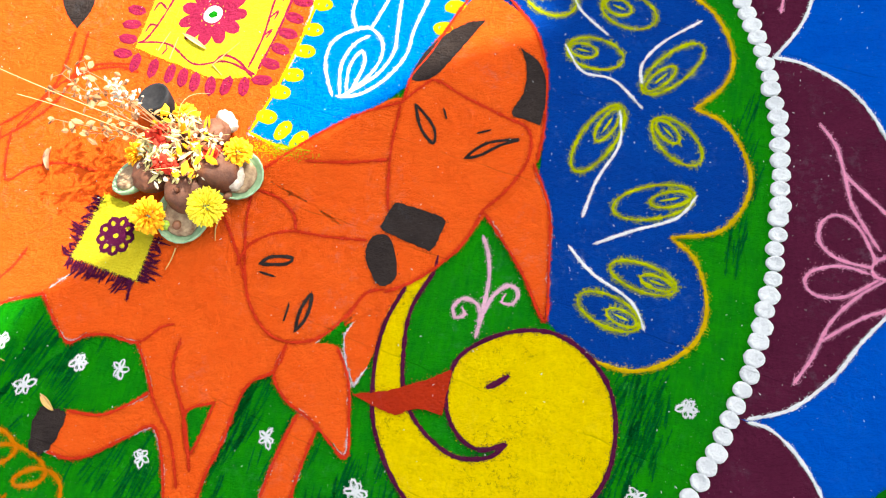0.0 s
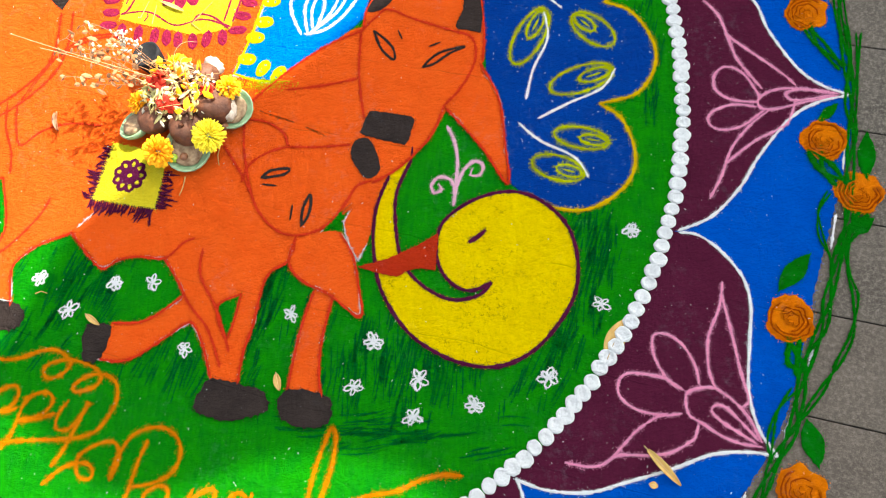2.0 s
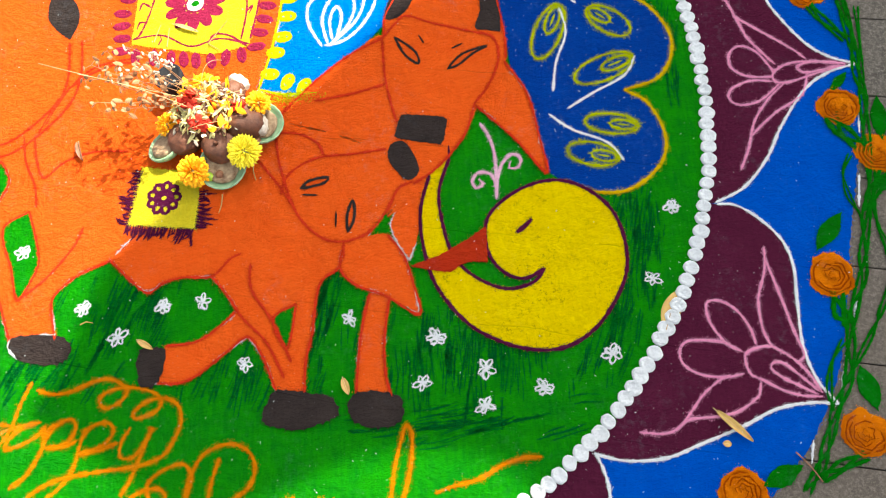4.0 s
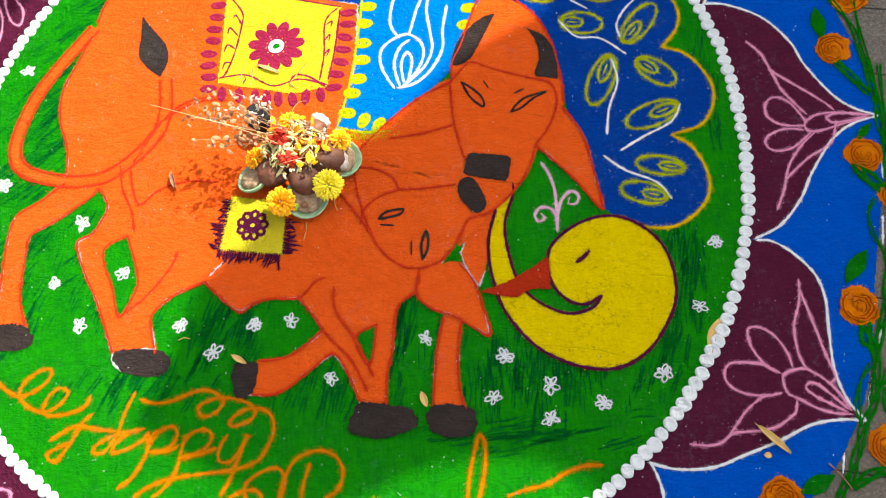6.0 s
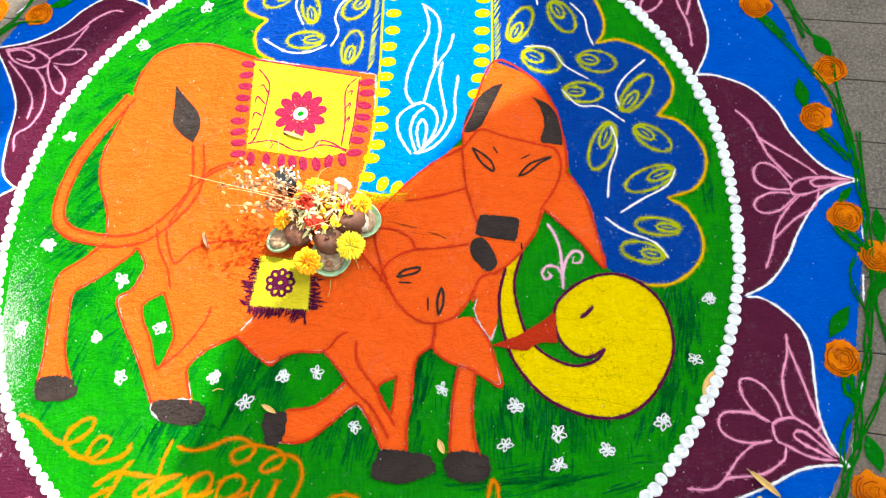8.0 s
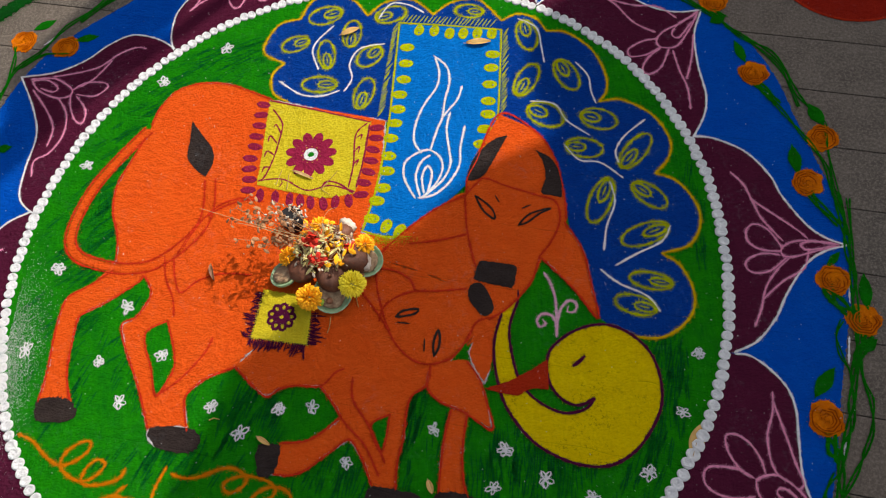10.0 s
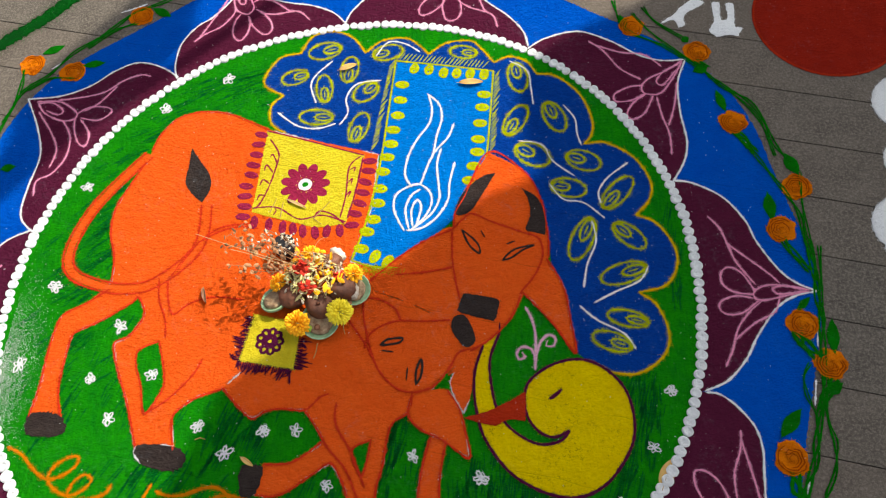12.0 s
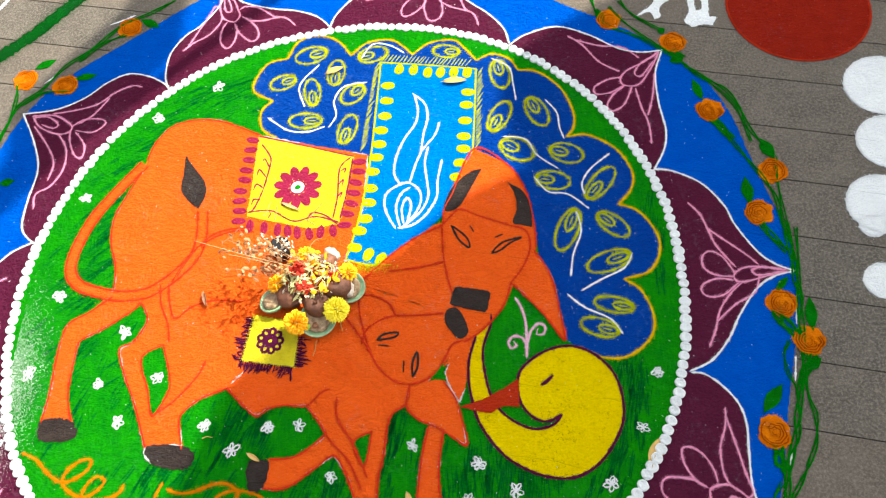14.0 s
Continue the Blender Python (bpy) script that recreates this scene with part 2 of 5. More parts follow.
def flow(pts, closed=False, step=0.004):
    """A smooth line through points; a third number makes a point a corner."""
    n = len(pts)
    out = []
    for i in range(n if closed else n - 1):
        p1, p2 = pts[i], pts[(i + 1) % n]
        p0 = pts[i - 1] if closed or i else p1
        p3 = pts[(i + 2) % n] if closed or i + 2 < n else p2
        a, b = Vector(p1[:2]), Vector(p2[:2])
        m1 = (b - Vector(p0[:2])) * 0.5 if len(p1) == 2 else (b - a)
        m2 = (Vector(p3[:2]) - a) * 0.5 if len(p2) == 2 else (b - a)
        d = (b - a).length
        m1, m2 = (m * min(1.0, 1.4 * d / max(m.length, 1e-6)) for m in (m1, m2))
        k = max(1, int(d / step))
        for j in range(k):
            t = j / k
            out.append(a * (2 * t**3 - 3 * t**2 + 1) + m1 * (t**3 - 2 * t**2 + t) + b * (3 * t**2 - 2 * t**3) + m2 * (t**3 - t**2))
    if not closed:
        out.append(Vector(pts[-1][:2]))
    return out


def rough_edge(line, amount):
    return [p + Vector((noise.noise((p.x * 230, p.y * 230, 1.7)), noise.noise((p.x * 230, p.y * 230, 9.1)))) * amount for p in line]


def patch_mesh(name, pts, coat, material, rough=0.0016, step=0.004):
    """A flat patch of powder with an uneven edge, coat layers high."""
    line = rough_edge(flow(pts, True, step), rough)
    z = coat * STEP
    n = len(line)
    if sum(line[i - 1].x * line[i].y - line[i].x * line[i - 1].y for i in range(n)) < 0:
        line.reverse()
    verts = [(p.x, p.y, z) for p in line] + [(p.x, p.y, 0.0) for p in line]
    faces = [tuple(range(n))] + [(i, n + i, n + (i + 1) % n, (i + 1) % n) for i in range(n)]
    q = random.Random(n)
    for p in line:
        for _ in range(5):
            c, g, a0 = p + Vector((q.gauss(0, 0.0018), q.gauss(0, 0.0018))), q.uniform(0.0004, 0.0009), q.uniform(0, 6.28)
            faces.append(tuple(range(len(verts), len(verts) + 3)))
            verts += [(c.x + g * math.cos(a0 + k * 2.09), c.y + g * math.sin(a0 + k * 2.09), z + 0.0002) for k in range(3)]
    return mesh_of(name, verts, faces, material)


def patch(name, pts, coat, material, parent, label="", rough=0.0016):
    return linked(name, patch_mesh(name, pts, coat, material, rough), parent, label)


def ridge_geo(pts, width, coat, closed=False, taper=0.0, height=0.0009, step=0.0035, wobble=0.18, seed=0.0, soft=0.4, grains=1.0):
    """A line of poured powder: a low core and loose grains thinning out to both sides."""
    line = flow(pts, closed, step)
    n = len(line)
    base, verts, faces = coat * STEP, [], []
    prof = ((-0.5, -0.0008), (-0.36, 0.55), (0.0, 1.0), (0.36, 0.55), (0.5, -0.0008))
    q = random.Random(int((line[0].x + 3) * 1e5) + n)
    loose = []
    for i, p in enumerate(line):
        q0, q1 = line[i - 1 if closed or i else 0], line[(i + 1) % n if closed or i + 1 < n else n - 1]
        d = (q1 - q0).normalized() if (q1 - q0).length > 1e-7 else Vector((1, 0))
        s = Vector((-d.y, d.x))
        f = i / max(1, n - 1)
        w = width * (1 + wobble * (noise.noise((p.x * 90, p.y * 90, seed)) + 0.6 * noise.noise((p.x * 300, p.y * 300, seed + 3))))
        if not closed:
            w *= 1 - taper * f
            w *= min(1.0, 0.45 + min(i, n - 1 - i) * 0.3)
        core = w * max(0.06, 1 - soft * (0.75 + 0.5 * noise.noise((p.x * 160, p.y * 160, seed + 7))))
        for k, (u, h) in enumerate(prof):
            jit = 0.10 * noise.noise((p.x * 420, p.y * 420, k * 5.3 + seed)) if k in (0, 4) else 0
            c = p + s * core * (u + jit)
            verts.append((c.x, c.y, max(0.0, base + (height * h if h > 0 else -STEP))))
        for _ in range(int(grains * w * step * (0.35 + 1.9 * soft) * 1e6 + q.random())):
            c = p + d * step * q.uniform(-0.6, 0.6) + s * w * q.gauss(0, 0.27)
            g, a0 = q.uniform(0.0004, 0.0008), q.uniform(0, 6.28)
            loose.append([(c.x + g * math.cos(a0 + k * 2.09) * q.uniform(0.7, 1.3), c.y + g * math.sin(a0 + k * 2.09) * q.uniform(0.7, 1.3), base + min(0.0003, height)) for k in range(3)])
    for i in range(n if closed else n - 1):
        a, b = i * 5, ((i + 1) % n) * 5
        faces += [(a + k, b + k, b + k + 1, a + k + 1) for k in range(4)]
    for tri in loose:
        faces.append(tuple(range(len(verts), len(verts) + 3)))
        verts += tri
    return verts, faces


def joined(geos):
    verts, faces = [], []
    for v, f in geos:
        o = len(verts)
        verts += v
        faces += [tuple(i + o for i in q) for q in f]
    return verts, faces


def up(me):
    """Faces of a ridge look up."""
    for poly in me.polygons:
        if poly.normal.z < 0:
            poly.flip()
    return me


def ridge(name, pts, width, coat, material, parent, label="", **kw):
    return linked(name, up(mesh_of(name, *ridge_geo(pts, width, coat, **kw), material, True)), parent, label)


def ridges(name, lines, width, coat, material, parent, label="", **kw):
    if len(lines) < 24:
        return [ridge(name, p, width, coat, material, parent, label, **kw) for p in lines]
    return tagged(linked(name, up(mesh_of(name, *joined([ridge_geo(p, width, coat, **kw) for p in lines]), material, True)), parent, label), kind="stuff")


def oval(cx, cy, a, b, turn, n=12, egg=0.0):
    c, s = math.cos(turn), math.sin(turn)
    out = []
    for i in range(n):
        t = 2 * math.pi * i / n
        x, y = a * math.cos(t), b * math.sin(t) * (1 - egg * math.cos(t))
        out.append((cx + c * x - s * y, cy + s * x + c * y))
    return out


RING = 0.72


def ring_radius(deg):
    """The hand-laid ring is a little out of round."""
    a = radians(deg)
    return 0.7154 + 0.0039 * math.cos(1 * a) + 0.0054 * math.sin(1 * a) + 0.0041 * math.cos(2 * a) + 0.0070 * math.sin(2 * a) - 0.0050 * math.cos(3 * a) - 0.0039 * math.sin(3 * a) - 0.0060 * math.cos(4 * a) + 0.0012 * math.sin(4 * a) - 0.005 * math.exp(-((deg % 360 - 324) / 11) ** 2) + 0.003 * math.exp(-((deg % 360 - 12) / 10) ** 2)


def polar(deg, r):
    return (r * math.cos(radians(deg)), r * math.sin(radians(deg)))


# ---- paving ----
ground = tagged(new("ground", mesh_of("ground", [(-400, -400, -0.012), (400, -400, -0.012), (400, 400, -0.012), (-400, 400, -0.012)], [(0, 1, 2, 3)], JOINT)),
                "dusty dark earth bed under the paving", "ground", kind="structure")

# ---- blue border and green field ----
border = thing("blue_border", "scalloped bright blue powder border laid on paving", "chalk drawing")
edge = []
for k in range(60):
    a = k * 6
    edge.append(polar(a, 0.935 + 0.014 * math.cos(radians(10 * (a - 2))) + 0.006 * math.sin(radians(3 * a)) + 0.038 * math.exp(-((a - 26) / 11) ** 2)))
patch("blue_field", edge, 1, BLUE, border, rough=0.003)
field = thing("green_field", "round grass-green powder field inside a white ring", "chalk drawing")
patch("green_powder", [polar(a, ring_radius(a) + 0.004) for a in range(0, 360, 6)], 3, GREEN, field)
for pts in ([(0.930, -0.073), (0.923, -0.115)], [(0.907, -0.183), (0.896, -0.232)], [(0.861, -0.368), (0.849, -0.404)], [(0.837, -0.431), (0.825, -0.462), (0.813, -0.494)], [(0.766, -0.550), (0.758, -0.579)], [(-0.648, 0.773), (-0.620, 0.784), (-0.585, 0.801)], [(-0.784, 0.592), (-0.747, 0.626)]):
    ridge("white_dash", pts, 0.004, 1.2, WHITE, border, "broken white chalk edge", wobble=1.3, height=0.0006)

# ---- maroon lotus petals ----
PETAL_EDGE = [(0.01, 0.05), (0.08, 0.22), (0.19, 0.36), (0.30, 0.46), (0.42, 0.64), (0.47, 0.81), (0.49, 1.00), (0.52, 0.84), (0.57, 0.71),
        (0.68, 0.58), (0.77, 0.54), (0.88, 0.42), (0.97, 0.21), (1.01, 0.04)]
EDGES = {
    -49.0: [(0.480, -0.549), (0.521, -0.561), (0.574, -0.561), (0.622, -0.546), (0.679, -0.527), (0.728, -0.507), (0.775, -0.502),
        (0.808, -0.506), (0.788, -0.475), (0.778, -0.427), (0.783, -0.362), (0.788, -0.312), (0.780, -0.272), (0.754, -0.235),
        (0.725, -0.212), (0.700, -0.208)],
    20.3: [(0.689, 0.258), (0.719, 0.312), (0.730, 0.365), (0.724, 0.444), (0.728, 0.527), (0.752, 0.594), (0.696, 0.592), (0.644, 0.610),
        (0.580, 0.655), (0.506, 0.685), (0.428, 0.665), (0.384, 0.633)],
    129.4: [(-0.459, 0.560), (-0.507, 0.592), (-0.568, 0.607), (-0.621, 0.582), (-0.671, 0.538), (-0.737, 0.508), (-0.818, 0.499),
        (-0.774, 0.418), (-0.745, 0.337), (-0.751, 0.245), (-0.747, 0.178), (-0.714, 0.141), (-0.691, 0.137)],
}
PETAL_LINES = [
    [(0.51, 0.91), (0.54, 0.82), (0.56, 0.73), (0.57, 0.64), (0.57, 0.55), (0.53, 0.46), (0.50, 0.46), (0.47, 0.52), (0.47, 0.60),
        (0.47, 0.71), (0.48, 0.82), (0.50, 0.92)],
    [(0.51, 0.89), (0.53, 0.75), (0.54, 0.66), (0.53, 0.61), (0.51, 0.61), (0.50, 0.69), (0.50, 0.80), (0.50, 0.89)],
    [(0.56, 0.48), (0.60, 0.42), (0.64, 0.31), (0.65, 0.21), (0.63, 0.14), (0.59, 0.16), (0.55, 0.23), (0.52, 0.34), (0.52, 0.42)],
    [(0.46, 0.48), (0.43, 0.41), (0.40, 0.28), (0.40, 0.17), (0.43, 0.11), (0.47, 0.12), (0.50, 0.21), (0.52, 0.31), (0.52, 0.40)],
    [(0.88, 0.37), (0.80, 0.40), (0.70, 0.41), (0.62, 0.48), (0.58, 0.55), (0.57, 0.60)],
    [(0.84, 0.39), (0.73, 0.53), (0.64, 0.66), (0.59, 0.75), (0.56, 0.73)],
    [(0.15, 0.16), (0.19, 0.27), (0.23, 0.32), (0.28, 0.33), (0.35, 0.34), (0.41, 0.38), (0.44, 0.42)],
    [(0.23, 0.32), (0.27, 0.35), (0.32, 0.47), (0.36, 0.55), (0.41, 0.60), (0.43, 0.61), (0.46, 0.59)],
]
OWN_LINES = {
    -16.7: [[(0.928, 0.003), (0.886, 0.012), (0.847, 0.013), (0.821, -0.000), (0.821, -0.016), (0.841, -0.019), (0.882, -0.009),
        (0.927, -0.000)], [(0.919, 0.004), (0.877, 0.012), (0.857, 0.005), (0.869, -0.006), (0.919, 0.001)], [(0.822, -0.000), (0.803, 0.038), (0.780, 0.053), (0.761, 0.042), (0.760, 0.016), (0.782, -0.002), (0.817, -0.007)],
            [(0.815, -0.015), (0.785, -0.010), (0.756, -0.020), (0.747, -0.036), (0.761, -0.050), (0.792, -0.046), (0.825, -0.021)], [(0.751, 0.171), (0.771, 0.143), (0.783, 0.104), (0.794, 0.065), (0.825, 0.015)], [(0.779, 0.109), (0.814, 0.077), (0.856, 0.038), (0.872, 0.019)],
            [(0.744, -0.156), (0.761, -0.124), (0.777, -0.081), (0.805, -0.044), (0.831, -0.022)], [(0.767, -0.105), (0.809, -0.070), (0.853, -0.044), (0.869, -0.010)]],
    20.3: [[(0.744, 0.591), (0.706, 0.562), (0.663, 0.539), (0.644, 0.515), (0.651, 0.495), (0.685, 0.496), (0.716, 0.536), (0.743, 0.586)], [(0.736, 0.581), (0.699, 0.559), (0.679, 0.530), (0.694, 0.520), (0.726, 0.561)], [(0.645, 0.519), (0.613, 0.514), (0.581, 0.494), (0.583, 0.474), (0.616, 0.476), (0.651, 0.495)],
           [(0.651, 0.493), (0.622, 0.470), (0.605, 0.439), (0.617, 0.423), (0.645, 0.441), (0.668, 0.489)], [(0.531, 0.653), (0.563, 0.624), (0.599, 0.569), (0.643, 0.537)], [(0.551, 0.639), (0.604, 0.618), (0.658, 0.609), (0.694, 0.575)],
           [(0.676, 0.483), (0.683, 0.431), (0.694, 0.382), (0.693, 0.328)], [(0.726, 0.527), (0.713, 0.461), (0.695, 0.406)]],
    129.4: [[(-0.793, 0.491), (-0.740, 0.491), (-0.704, 0.472), (-0.686, 0.454), (-0.691, 0.438), (-0.721, 0.435), (-0.766, 0.457),
        (-0.789, 0.486)], [(-0.789, 0.486), (-0.754, 0.487), (-0.723, 0.465), (-0.732, 0.452), (-0.763, 0.464)], [(-0.686, 0.454), (-0.658, 0.473), (-0.616, 0.472), (-0.603, 0.458), (-0.630, 0.435), (-0.674, 0.442)],
            [(-0.688, 0.443), (-0.682, 0.410), (-0.664, 0.372), (-0.644, 0.363), (-0.644, 0.398), (-0.673, 0.437)], [(-0.741, 0.495), (-0.679, 0.504), (-0.631, 0.519), (-0.594, 0.551), (-0.554, 0.569), (-0.529, 0.564)], [(-0.670, 0.462), (-0.639, 0.485), (-0.606, 0.534)],
            [(-0.716, 0.435), (-0.687, 0.389), (-0.683, 0.333), (-0.704, 0.288), (-0.735, 0.267), (-0.732, 0.229)], [(-0.781, 0.460), (-0.735, 0.400), (-0.710, 0.351), (-0.714, 0.304)]],
}
JUNCTIONS = [-85.0, -49.0, -16.7, 20.3, 58.6, 94.8, 129.4, 168.5, 204.0, 240.0, 275.0]
TIPS = {-49.0: (-32.1, 0.95), -16.7: (0.4, 0.942), 20.3: (38.3, 0.959), 129.4: (148.7, 0.958)}


def in_petal(a0, a1, tip, r1, u, v):
    mid = (tip - a0) / (a1 - a0)
    w = u * (mid / 0.5) if u < 0.5 else 1 - (1 - u) * ((1 - mid) / 0.5)
    return polar(a0 + (a1 - a0) * w, (ring_radius(a0 + (a1 - a0) * w) + 0.004) * (1 - v) + r1 * v)


for a0, a1 in zip(JUNCTIONS, JUNCTIONS[1:]):
    tip, r1 = TIPS.get(a0, ((a0 + a1) / 2, 0.955))
    petal = thing("lotus_petal", "maroon powder lotus petal with white edge and pink flower", "chalk drawing", "lotus petals round the ring")
    at = lambda pts, k=1.0: [in_petal(a0, a1, tip, r1, 0.5 + (u - 0.5) * k, v) for u, v in pts]
    narrow = 1.0 if a0 == -49.0 else 0.66 if a0 == 129.4 else 0.84
    outer = EDGES.get(a0) or at(PETAL_EDGE)
    k = max(range(len(outer)), key=lambda i: math.hypot(*outer[i]))
    inner = [polar(a1 + (a0 - a1) * j / 6, ring_radius(a1 + (a0 - a1) * j / 6) - 0.004) for j in range(7)]
    corners = [(*p, 1) if i == k else p for i, p in enumerate(outer)]
    patch("petal_field", corners + [(*inner[0], 1)] + inner[1:-1] + [(*inner[-1], 1)], 2, MAROON, petal)
    ridge("white_edge", corners, 0.0058, 2.2, WHITE, petal, "crisp white powder edge", wobble=0.45)
    ridges("pink_line", OWN_LINES.get(a0) or [at(l, narrow) for l in PETAL_LINES], 0.0066, 2.3, PINK, petal, "pink powder flower lines", wobble=0.5, soft=0.65)

# ---- white ring of beads ----
beads = thing("bead_ring", "ring of small white powder beads with dimpled tops", "chalk drawing")


def bead_mesh(seed):
    r = random.Random(seed)
    verts, faces = [], []
    prof = ((0.0117, 0.0), (0.0114, 0.0018), (0.0104, 0.0034), (0.0084, 0.0040), (0.0062, 0.0028), (0.0044, 0.0016), (0.002, 0.0012))
    n = 18
    off = [1 + 0.05 * r.uniform(-1, 1) for _ in range(n)]
    ph = r.uniform(0, 6.28)
    for k, (rad, z) in enumerate(prof):
        for i in range(n):
            a = 2 * math.pi * i / n
            q = rad * (1 + (off[i] - 1) * (1.0 if k < 4 else 0.4))
            sx = 0.0015 * math.cos(ph) if k > 3 else 0
            sy = 0.0015 * math.sin(ph) if k > 3 else 0
            verts.append((q * math.cos(a) + sx, q * math.sin(a) + sy, z + (0.0007 * math.sin(a + ph) if k in (3, 4) else 0)))
    for k in range(len(prof) - 1):
        for i in range(n):
            faces.append((k * n + i, k * n + (i + 1) % n, (k + 1) * n + (i + 1) % n, (k + 1) * n + i))
    faces.append(tuple((len(prof) - 1) * n + i for i in range(n)))
    return mesh_of("bead", verts, faces, WHITE, True)


BEADS = [bead_mesh(s) for s in range(8)]
COUNT = 231
for i in range(COUNT):
    deg = 360.0 * i / COUNT + rng.uniform(-0.12, 0.12)
    x, y = polar(deg, ring_radius(deg) + rng.uniform(-0.0018, 0.0018))
    b = linked("bead", rng.choice(BEADS), beads)
    s = rng.uniform(0.9, 1.08)
    b.matrix_basis = pose(x, y, 0.0016, 0, 0, deg + rng.uniform(-15, 15)) @ Matrix.Diagonal((s * 1.0, s * 0.92, rng.uniform(0.8, 1.1), 1))

# ---- deep blue feather fan ----
fan = thing("feather_fan", "deep blue peacock fan with scalloped golden edge", "chalk drawing")
FAN_RIGHT = [(0.303, 0.592, 1), (0.341, 0.609), (0.382, 0.592), (0.403, 0.556, 1), (0.448, 0.548), (0.498, 0.499), (0.523, 0.432),
        (0.522, 0.385), (0.504, 0.357, 1), (0.552, 0.359), (0.612, 0.317), (0.640, 0.256), (0.633, 0.212), (0.602, 0.175, 1),
        (0.642, 0.155), (0.672, 0.105), (0.675, 0.058), (0.648, 0.013), (0.593, -0.004, 1), (0.625, -0.031), (0.643, -0.088),
        (0.629, -0.136), (0.579, -0.172), (0.524, -0.170), (0.481, -0.148, 1)]
FAN_TOP = [(-0.007, 0.627, 1), (0.032, 0.664), (0.089, 0.671), (0.125, 0.645), (0.146, 0.620, 1), (0.188, 0.653), (0.245, 0.660),
        (0.273, 0.635), (0.303, 0.592, 1)]
FAN_LEFT = [(0.039, 0.334, 1), (-0.025, 0.342), (-0.134, 0.374), (-0.176, 0.393), (-0.212, 0.419), (-0.219, 0.469), (-0.194, 0.500, 1),
        (-0.240, 0.529), (-0.243, 0.563), (-0.215, 0.614), (-0.166, 0.629, 1), (-0.141, 0.681), (-0.091, 0.696), (-0.040, 0.674),
        (-0.007, 0.627, 1)]
patch("fan_field", FAN_LEFT + FAN_TOP[1:] + FAN_RIGHT[1:] + [(0.460, -0.130, 1), (0.425, 0.023), (0.399, 0.188), (0.290, 0.320), (0.108, 0.291, 1)], 4, NAVY, fan)
ridges("golden_edge", [FAN_LEFT[3:], FAN_TOP, FAN_RIGHT], 0.0088, 4.2, GOLD, fan, "golden powder scalloped edge", wobble=0.5, soft=0.65)
EYES_AT = [(0.388, 0.330, 0.042, 0.028, -32, -1), (0.499, 0.313, 0.039, 0.025, -21, -1), (0.463, 0.243, 0.039, 0.023, -12, -1), (0.567, 0.230, 0.051, 0.021, 50, -1),
           (0.486, 0.118, 0.054, 0.022, 66, 1), (0.584, 0.126, 0.041, 0.021, -43, -1), (0.566, 0.039, 0.050, 0.022, 19, 1), (0.566, -0.060, 0.041, 0.017, -13, 1),
           (0.532, -0.108, 0.040, 0.019, -18, 1), (0.359, 0.547, 0.043, 0.023, -81, -1), (0.352, 0.423, 0.046, 0.022, 62, -1), (0.440, 0.432, 0.044, 0.023, -68, -1),
           (-0.107, 0.634, 0.040, 0.025, 15, 1), (-0.042, 0.576, 0.039, 0.021, 85, -1), (-0.172, 0.554, 0.033, 0.021, 19, 1), (-0.098, 0.520, 0.041, 0.019, -82, 1),
           (0.002, 0.509, 0.034, 0.024, 45, 1), (-0.109, 0.437, 0.040, 0.021, -3, 1), (-0.007, 0.407, 0.042, 0.021, 75, -1), (0.047, 0.627, 0.037, 0.023, 15, -1),
           (0.230, 0.625, 0.033, 0.019, -10, 1)]
for cx, cy, a, b, turn, lean in EYES_AT:
    ux, uy = lean * a * math.cos(radians(turn)), lean * a * math.sin(radians(turn))
    eye = ridge("feather_eye", oval(cx, cy, a, b, radians(turn), 14), 0.0090, 4.3, LIME, fan, "lime yellow feather eye", closed=True, wobble=0.6, seed=cx * 50, soft=0.86)
    ridge("eye_core", oval(cx + ux * 0.42, cy + uy * 0.42, a * 0.5, b * 0.46, radians(turn), 10), 0.0085, 4.3, LIME, eye, closed=True, wobble=0.6, seed=cx * 70, soft=0.8)
    ridge("eye_dash", [(cx + ux * 0.62, cy + uy * 0.62), (cx + ux * 0.2, cy + uy * 0.2)], 0.0045, 4.3, LIME, eye, wobble=0.5)
QUILLS = [
    [(0.357, 0.366), (0.409, 0.355), (0.432, 0.312), (0.477, 0.273)], [(0.422, 0.253), (0.451, 0.214), (0.494, 0.205), (0.536, 0.167)], [(0.595, 0.306), (0.549, 0.268), (0.527, 0.232), (0.531, 0.203)],
    [(0.508, 0.162), (0.514, 0.113), (0.493, 0.059), (0.483, 0.007)], [(0.616, 0.054), (0.596, 0.022), (0.547, -0.002), (0.503, -0.026)], [(0.473, -0.034), (0.506, -0.064), (0.555, -0.091), (0.576, -0.124)],
    [(0.341, 0.595), (0.381, 0.566), (0.389, 0.515), (0.393, 0.468)], [(0.462, 0.464), (0.486, 0.426), (0.489, 0.386), (0.497, 0.353)], [(-0.086, 0.602), (-0.119, 0.564), (-0.131, 0.530), (-0.114, 0.479)],
    [(-0.201, 0.451), (-0.150, 0.412), (-0.102, 0.405), (-0.062, 0.418)], [(0.036, 0.542), (-0.020, 0.532), (-0.043, 0.491), (-0.036, 0.449), (-0.052, 0.415)], [(0.019, 0.616), (0.047, 0.659), (0.089, 0.653), (0.125, 0.627)],
]
for q in QUILLS:
    ridge("quill", q, 0.0052, 4.5, WHITE, fan, "white powder quill", wobble=0.5, soft=0.45)

